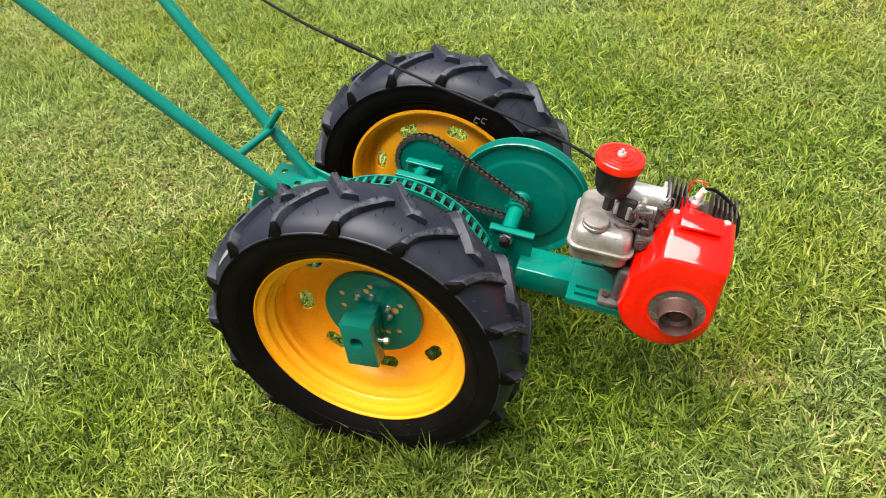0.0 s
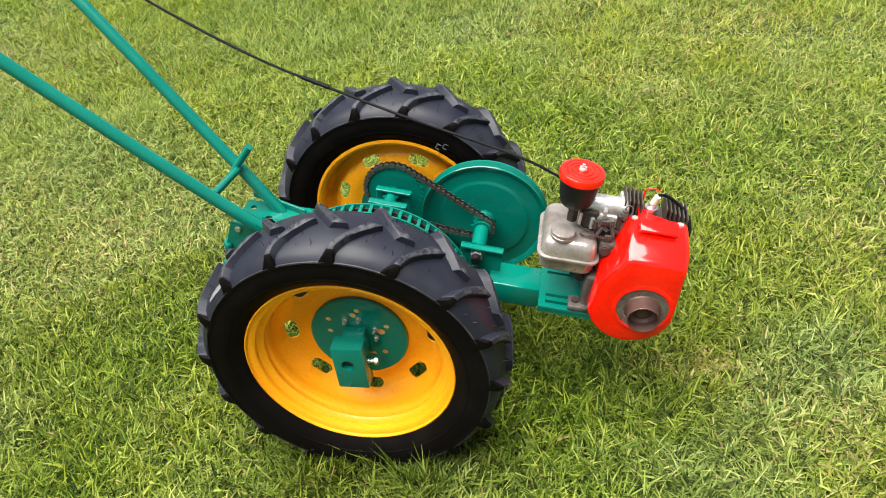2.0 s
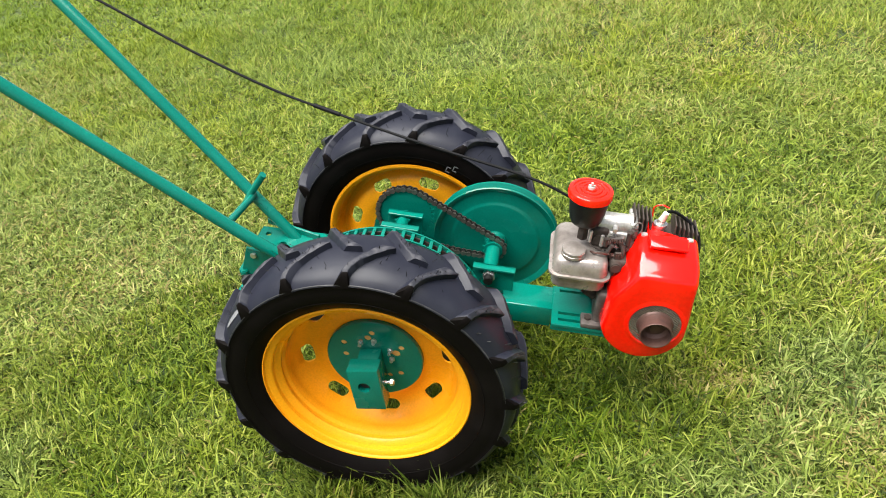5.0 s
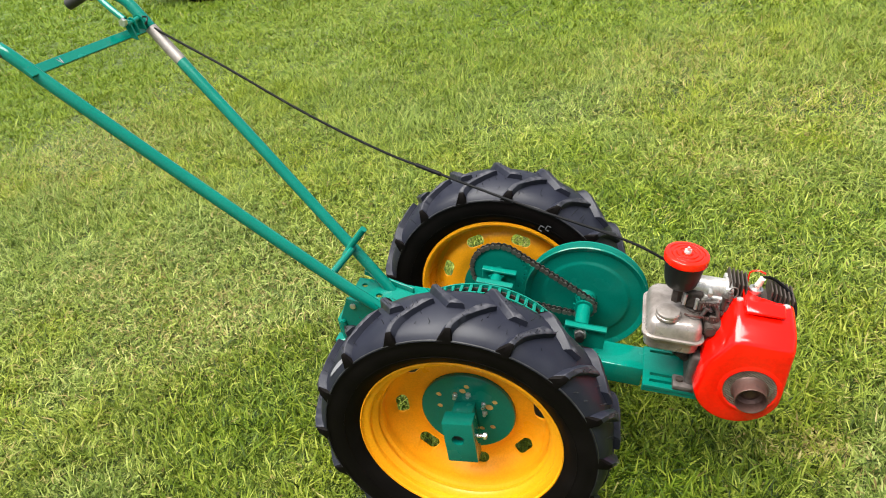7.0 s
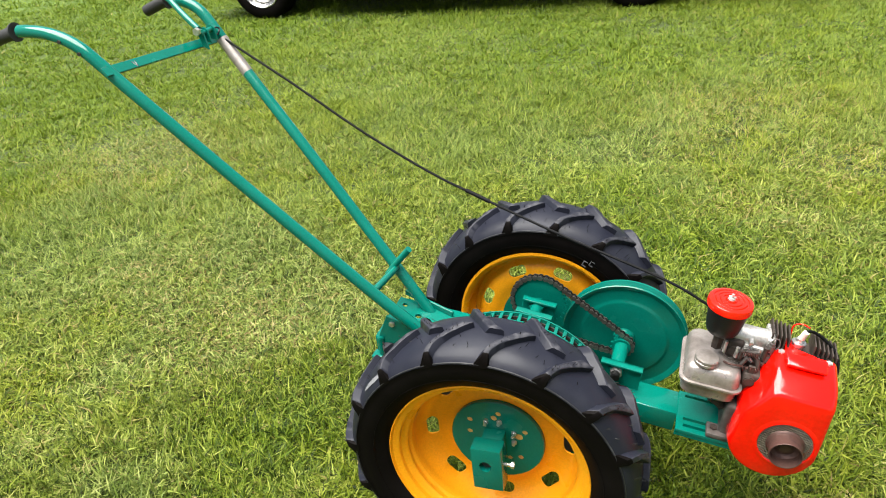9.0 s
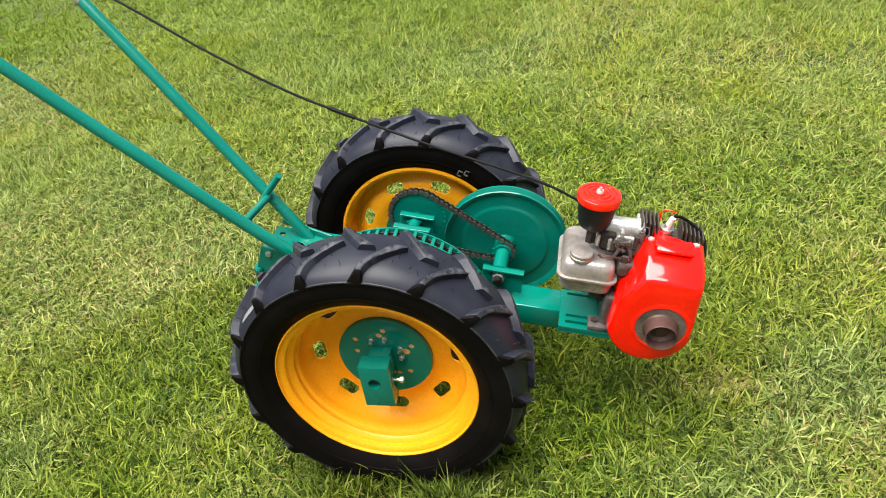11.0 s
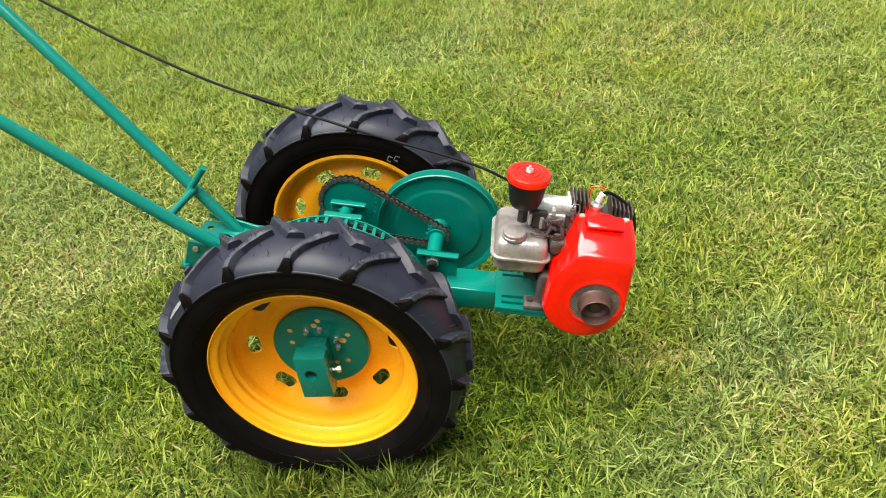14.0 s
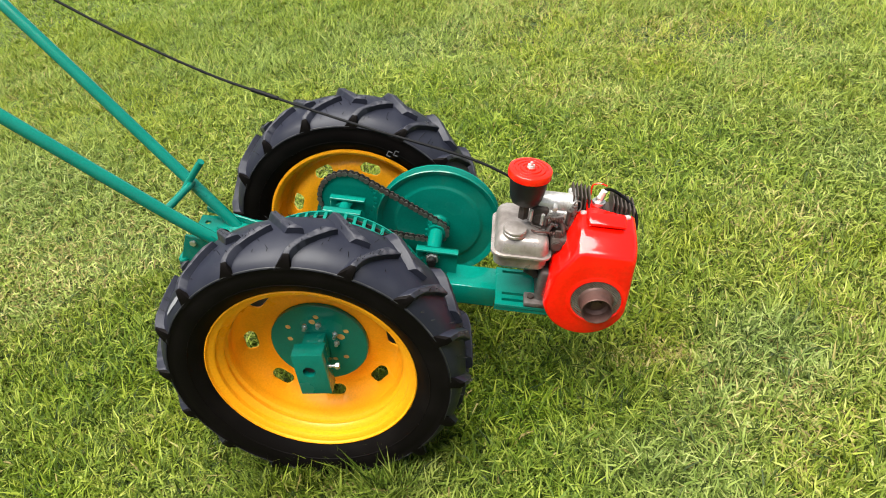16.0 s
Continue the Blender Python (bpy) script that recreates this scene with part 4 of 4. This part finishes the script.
for x in (0.498, 0.586):
    bm = hexhead((x, -0.052, 0.449), (0, 0, 1), 0.007, 0.006)
    epart("shroud_bolt", bm, ALU, "", hs)

# cylinder head with upright cooling fins
epart("cylinder", box(0.470, 0.598, -0.040, 0.016, 0.380, 0.444, 0.006), FIN, "oily finned cylinder head")
fin = finish("cooling_fin", slab([(-0.045, 0.0), (0.045, 0.0), (0.045, 0.035), (0.03, 0.052), (-0.045, 0.052)], -0.0013, 0.0013, 0.0006, 1), FIN)
for k in range(5):
    epart("cooling_fin", fin, FIN, "", eng).matrix_local = Matrix.Translation((0.475 + 0.0082 * k, -0.012, 0.4435)) @ Matrix.Rotation(radians(90), 4, "Z") @ Matrix.Diagonal((0.7, 1, 0.80 - 0.03 * k, 1))
for k in range(6):
    epart("cooling_fin", fin, FIN, "", eng).matrix_local = Matrix.Translation((0.556 + 0.0088 * k, -0.010, 0.4435)) @ Matrix.Rotation(radians(90), 4, "Z") @ Matrix.Diagonal((0.7, 1, 0.62 - 0.06 * k, 1))
epart("wire_clip", pipe(smooth_line([(0.480, -0.048, 0.452), (0.476, -0.052, 0.468), (0.481, -0.050, 0.476), (0.489, -0.050, 0.474), (0.491, -0.052, 0.462), (0.486, -0.054, 0.454)], 6), 0.0014, 8), CASE)
bm = rod((0.528, -0.024, 0.446), (0.528, -0.024, 0.467), 0.0105, seg=6)
rod((0.528, -0.024, 0.467), (0.529, -0.025, 0.474), 0.008, seg=16, bm=bm)
lathe([(0.008, -0.004), (0.0135, -0.004), (0.0135, 0.004), (0.008, 0.004)], 24, bm, c=(10, 0, 0))
ringv = [v for v in bm.verts if v.co.x > 5]
bmesh.ops.translate(bm, vec=(-10, 0, 0), verts=ringv)
bmesh.ops.rotate(bm, cent=(0, 0, 0), matrix=Matrix.Rotation(radians(90), 3, "X"), verts=ringv)
bmesh.ops.translate(bm, vec=(0.528, -0.024, 0.462), verts=ringv)
plug = assembly("spark_plug", bm, BRIGHT, "spark plug with white porcelain")
epart("porcelain", rod((0.529, -0.025, 0.474), (0.5335, -0.0275, 0.494), 0.0068, 0.0058, seg=16, bev=0.001), PORCELAIN, "", plug)
epart("plug_lead", pipe(smooth_line([(0.534, -0.026, 0.494), (0.552, -0.010, 0.486), (0.580, -0.008, 0.470), (0.603, -0.018, 0.452), (0.611, -0.036, 0.425), (0.606, -0.045, 0.405)], 8), 0.0032, 10), CABLE, "black ignition lead")
epart("earth_wire", pipe(smooth_line([(0.512, -0.01, 0.470), (0.511, -0.012, 0.492), (0.523, -0.016, 0.502), (0.538, -0.020, 0.500)], 8), 0.0016, 8), LIDRED, "thin red wire")
# crankcase flank and feet
bm = box(0.428, 0.452, -0.110, -0.02, 0.250, 0.335, 0.008, 3)
epart("crankcase_flank", bm, CASE)
for y0, y1 in ((-0.122, -0.085), (-0.01, 0.02)):
    epart("engine_foot", box(0.405, 0.45, y0, y1, 0.2505, 0.262, 0.003), CASE)
epart("foot_bolt", hexhead((0.418, -0.103, 0.262), (0, 0, 1), 0.008, 0.006), FIN)
epart("drain_boss", rod((0.428, -0.07, 0.300), (0.405, -0.07, 0.315), 0.012, seg=20, bev=0.002), FIN)
epart("drive_pulley", lathe([(0.008, 0.085), (0.030, 0.085), (0.030, 0.087), (0.022, 0.096), (0.030, 0.105), (0.030, 0.107), (0.008, 0.107)], 40, c=(0.525, 0, 0.320)), GREEN, "small green belt pulley")
epart("crankshaft", rod((0.525, 0.04, 0.320), (0.525, 0.115, 0.320), 0.009, seg=20), BRIGHT)


# fuel tank
def round_rect(cx, cy, w, d, r, n=6):
    pts = []
    for sx, sy, a0 in ((1, 1, 0), (-1, 1, 90), (-1, -1, 180), (1, -1, 270)):
        for k in range(n + 1):
            a = radians(a0 + 90 * k / n)
            pts.append((cx + sx * (w / 2 - r) + r * math.cos(a), cy + sy * (d / 2 - r) + r * math.sin(a)))
    return pts


def loft(layers):
    """Closed stack of outlines (points, z)."""
    bm = bmesh.new()
    rows = [[bm.verts.new((x, y, z)) for x, y in pts] for pts, z in layers]
    n = len(rows[0])
    for u, v in zip(rows, rows[1:]):
        for i in range(n):
            bm.faces.new((u[i], u[(i + 1) % n], v[(i + 1) % n], v[i]))
    bm.faces.new(rows[0][::-1])
    bm.faces.new(rows[-1])
    return bm


TX, TY = 0.384, -0.039
tk = []
for inset, z in ((0.030, 0.332), (0.014, 0.335), (0.008, 0.342), (0.006, 0.366), (0.0055, 0.3685), (0.0, 0.3690), (0.0, 0.3735), (0.0055, 0.3740), (0.006, 0.380), (0.008, 0.396), (0.012, 0.404), (0.019, 0.4085), (0.032, 0.410)):
    tk.append((round_rect(TX, TY, 0.122 - 2 * inset, 0.158 - 2 * inset, max(0.022 - inset * 0.3, 0.012)), z))
tank = assembly("fuel_tank", loft(tk), TANK, "dull stained steel fuel tank with a rolled seam")
CAPC = (0.366, -0.088, 0.409)
cap = upright([(0.0005, 0.0), (0.022, 0.0), (0.0235, 0.001), (0.0235, 0.006), (0.0225, 0.0068), (0.0225, 0.0082), (0.0235, 0.009), (0.0235, 0.0135), (0.022, 0.0155), (0.012, 0.0163), (0.0005, 0.0163)], 48, CAPC)
epart("tank_cap", cap, TANK, "round ribbed metal filler cap", tank)

# carburettor and air cleaner
bm = rod((0.404, -0.024, 0.452), (0.470, -0.024, 0.452), 0.0210, seg=32, bev=0.004)
rod((0.466, -0.024, 0.452), (0.476, -0.024, 0.452), 0.024, seg=24, bm=bm, bev=0.002)
box(0.468, 0.484, -0.05, 0.01, 0.405, 0.470, 0.003, bm=bm)
carb = assembly("carburettor", bm, ALU, "grey cast carburettor with linkages")
bm = box(0.395, 0.43, -0.055, -0.01, 0.411, 0.452, 0.006, 3)
rod((0.412, -0.06, 0.43), (0.412, -0.03, 0.43), 0.010, seg=20, bm=bm)
epart("carb_bowl", bm, FIN, "", carb)
for a, b, r in (((0.395, -0.062, 0.452), (0.395, -0.062, 0.425), 0.0035), ((0.418, -0.066, 0.447), (0.418, -0.066, 0.422), 0.004), ((0.43, -0.055, 0.43), (0.452, -0.055, 0.415), 0.006), ((0.440, -0.045, 0.458), (0.440, -0.062, 0.458), 0.005)):
    epart("adjusting_screw", rod(a, b, r, seg=12, bev=0.0008), ALU, "", carb)
epart("governor_rod", pipe(smooth_line([(0.390, -0.060, 0.428), (0.405, -0.068, 0.418), (0.43, -0.068, 0.416), (0.452, -0.05, 0.422), (0.46, -0.03, 0.445)], 6), 0.0014, 8), FIN, "", carb)
epart("governor_link", pipe(smooth_line([(0.445, -0.055, 0.44), (0.462, -0.068, 0.42), (0.458, -0.075, 0.395), (0.448, -0.07, 0.385)], 6), 0.0045, 8), FIN, "", carb)
epart("governor_arm", box(0.446, 0.460, -0.080, -0.074, 0.372, 0.420, 0.002, 1), FIN, "", carb)
epart("spring", pipe([(0.43 + 0.0006 * k, -0.07 + 0.004 * math.cos(k * 1.2), 0.44 + 0.004 * math.sin(k * 1.2)) for k in range(46)], 0.0008, 6), RUST, "", carb)
bm = box(0.428, 0.486, -0.050, -0.008, 0.404, 0.446, 0.007, 3)
rod((0.436, -0.056, 0.432), (0.436, -0.020, 0.432), 0.012, seg=24, bm=bm, bev=0.002)
rod((0.470, -0.055, 0.415), (0.470, -0.020, 0.415), 0.009, seg=20, bm=bm, bev=0.002)
epart("intake_casting", bm, ALU, "", carb)
bm = box(0.440, 0.476, -0.085, -0.010, 0.340, 0.404, 0.008, 3)
rod((0.452, -0.096, 0.392), (0.452, -0.050, 0.392), 0.011, seg=24, bm=bm, bev=0.002)
epart("breather_casting", bm, FIN, "", carb)
# small brackets, springs and fuel fittings round the carburettor
for k, (x, y, z, a, ln, r) in enumerate(((0.446, -0.060, 0.438, 20, 0.022, 0.0055), (0.458, -0.058, 0.424, -35, 0.020, 0.0045), (0.435, -0.072, 0.421, 70, 0.018, 0.0040), (0.470, -0.056, 0.438, 90, 0.026, 0.0050), (0.449, -0.066, 0.402, 10, 0.024, 0.0060), (0.425, -0.074, 0.436, 90, 0.016, 0.0038))):
    d = Vector((math.cos(radians(a)), 0, math.sin(radians(a)))) * ln / 2
    bm = rod(Vector((x, y, z)) - d, Vector((x, y, z)) + d, r, seg=14, bev=0.0008)
    rod(Vector((x, y, z)) + d, Vector((x, y, z)) + d * 1.35, r * 1.35, seg=6, bm=bm)
    epart("fitting", bm, (CASE, FIN, CASE, FIN, RUST, FIN)[k], "", carb)
epart("control_plate", slab([(0.418, 0.404), (0.466, 0.398), (0.470, 0.412), (0.448, 0.420), (0.440, 0.432), (0.432, 0.420), (0.418, 0.418)], -0.0605, -0.0585, 0.0006, 1), FIN, "", carb)
epart("return_spring", pipe([(0.428 + 0.0009 * k, -0.078 + 0.0032 * math.cos(k * 1.15), 0.4125 + 0.0032 * math.sin(k * 1.15)) for k in range(40)], 0.0007, 6), RUST, "", carb)
epart("fuel_pipe", pipe(smooth_line([(0.400, -0.075, 0.412), (0.408, -0.085, 0.417), (0.425, -0.083, 0.416), (0.440, -0.072, 0.408)], 6), 0.0022, 8), RUST, "", carb)
for x, z in ((0.477, 0.452), (0.475, 0.425)):
    bm = rod((x, -0.052, z - 0.004), (x, -0.052, z + 0.010), 0.0075, seg=20, bev=0.001)
    hexhead((x, -0.052, z + 0.010), (0, 0, 1), 0.006, 0.005, bm)
    epart("head_bolt", bm, CASE)
AX, AY = 0.380, -0.050
bm = upright([(0.0005, 0.462), (0.022, 0.462), (0.0285, 0.466), (0.0320, 0.474), (0.0350, 0.490), (0.0380, 0.516), (0.0380, 0.524), (0.0005, 0.524)], 56, (AX, AY, 0))
air = assembly("air_cleaner", bm, BLACK, "black plastic air-cleaner bowl")
bm = upright([(0.0005, 0.523), (0.0415, 0.523), (0.0432, 0.525), (0.0436, 0.534), (0.0420, 0.5385), (0.0385, 0.5400), (0.0345, 0.5402), (0.0335, 0.5385), (0.0305, 0.5385), (0.0295, 0.5405), (0.0255, 0.5408), (0.0245, 0.539), (0.0215, 0.539), (0.0205, 0.5412), (0.0160, 0.5415), (0.0150, 0.5395), (0.0110, 0.5395), (0.0100, 0.542), (0.0005, 0.542)], 72, (AX, AY, 0))
epart("lid", bm, LIDRED, "red ringed air-cleaner lid", air, 25)
bm = upright([(0.0005, 0.542), (0.0075, 0.542), (0.0065, 0.545), (0.0005, 0.546)], 20, (AX, AY, 0))
rod((AX, AY, 0.542), (AX, AY, 0.553), 0.0028, seg=12, bm=bm)
box(AX - 0.007, AX + 0.007, AY - 0.0015, AY + 0.0015, 0.544, 0.549, 0.001, 1, bm)
epart("wing_nut", bm, ALU, "small wing nut", air)
epart("bowl_clip", rod((AX, AY, 0.425), (AX, AY, 0.463), 0.011, seg=6), FIN, "", air)


# ---- parked car ----
def car():
    c = tagged(new("car"), "white pickup truck parked on the lawn", "car")
    c.location = (0.09, 0, 0)
    y0, y1 = 4.80, 6.55
    # side outline, x from nose to tail: wheel arches are cut after
    side = [(-4.05, 0.46), (-4.12, 0.62), (-4.12, 0.86), (-4.02, 0.98), (-3.05, 1.06), (-2.35, 1.62), (-2.05, 1.70), (-0.75, 1.72), (-0.10, 1.66), (0.55, 1.12), (0.98, 1.06), (1.02, 0.60), (0.98, 0.46)]
    bm = slab(side, y0 + 0.03, y1, 0.05, 3)
    bmesh.ops.recalc_face_normals(bm, faces=bm.faces)
    k = bmesh.new()
    for x in (-3.585, -0.365):
        rod((x, y0 - 0.2, 0.33), (x, y0 + 0.32, 0.33), 0.40, seg=40, bm=k)
        rod((x, y1 - 0.3, 0.33), (x, y1 + 0.2, 0.33), 0.40, seg=40, bm=k)
    part("body", cut(bm, k, "body", CARWHITE), CARWHITE, c, "white painted body")
    part("underbody", box(-4.0, 0.85, y0 + 0.36, y1 - 0.36, 0.30, 0.47, 0.02), CARDARK, c, "dark underbody")
    # running board that dips in the middle
    sill = [(-3.17, 0.50), (-3.13, 0.275), (-2.79, 0.232), (-2.52, 0.166), (-2.25, 0.176), (-2.00, 0.198), (-1.72, 0.240), (-1.45, 0.34), (-0.80, 0.37), (-0.78, 0.50)]
    part("running_board", slab(sill, y0 - 0.05, y0 + 0.20, 0.012, 2), CARWHITE, c, "white moulded running board")
    part("step_pad", slab([(-2.45, 0.205), (-1.98, 0.222), (-1.93, 0.244), (-2.30, 0.232)], y0 - 0.058, y0 - 0.049), CARDARK, c, "black step pad")
    part("sill", box(-1.60, -0.78, y0 + 0.02, y0 + 0.16, 0.46, 0.56, 0.01), CARWHITE, c)
    part("bumper", box(-4.20, -3.96, y0 - 0.01, y1 - 0.02, 0.325, 0.58, 0.03, 3), CHROME, c, "dull chrome bumper")
    part("valance", box(-4.08, -3.93, y0 + 0.0, y1, 0.235, 0.3235, 0.02), CARDARK, c, "black plastic valance")
    part("mudflap", box(-4.02, -3.98, y0 + 0.30, y0 + 0.5, 0.30, 0.55, 0.006), CARDARK, c)
    for xs in ([(-2.80, 1.10), (-2.30, 1.52), (-1.62, 1.60), (-1.62, 1.10)], [(-1.54, 1.10), (-1.54, 1.60), (-0.72, 1.61), (-0.72, 1.10)]):
        part("window", slab(xs, y0 + 0.024, y0 + 0.031), CARGLASS, c, "dark side window")
    for yy, sgn in ((y0, 1), (y1, -1)):
        for x in (-3.585, -0.365):
            car_wheel(c, x, yy, sgn)


def car_wheel(c, x, y, s):
    r = 0.298
    tp = [(0.186, 0.012), (0.200, 0.004), (0.240, 0.0), (0.272, 0.006), (0.289, 0.020), (r, 0.045), (r, 0.18), (0.289, 0.205), (0.272, 0.22), (0.240, 0.226), (0.186, 0.21)]
    w = part("wheel", lathe(tp, 72, s=s), RUBBER, c, "black car tyre on an eight-hole alloy rim", Matrix.Translation((x, y, r - 0.022)))
    rp = [(0.0005, 0.055), (0.045, 0.055), (0.062, 0.066), (0.124, 0.060), (0.132, 0.046), (0.140, 0.040), (0.147, 0.046), (0.154, 0.022), (0.168, 0.014), (0.178, 0.002), (0.183, 0.006), (0.178, 0.016), (0.170, 0.05), (0.162, 0.12), (0.0005, 0.12)]
    bm = lathe([(q * 1.055, y) for q, y in rp], 72, s=s)
    bmesh.ops.recalc_face_normals(bm, faces=bm.faces)
    k = bmesh.new()
    for i in range(8):
        a = 2 * math.pi * (i + 0.5) / 8
        rod((0.098 * math.cos(a), -0.05 * s, 0.098 * math.sin(a)), (0.098 * math.cos(a), s * 0.125, 0.098 * math.sin(a)), 0.0235, seg=24, bm=k)
    part("rim", cut(bm, k, "rim", CARALLOY), CARALLOY, w, "grey alloy rim with round holes")
    # added dark disc, so that the rim holes look shaded inside
    part("dark_backing", lathe([(0.0005, 0.130), (0.150, 0.130), (0.150, 0.150), (0.0005, 0.150)], 40, s=s), DARK, w, "dark disc added for the shade behind the rim holes")
    part("hub_cap", lathe([(0.0005, 0.015), (0.026, 0.018), (0.040, 0.030), (0.044, 0.056), (0.0005, 0.056)], 40, s=s), CHROME, w, "chrome hub cap")

car()
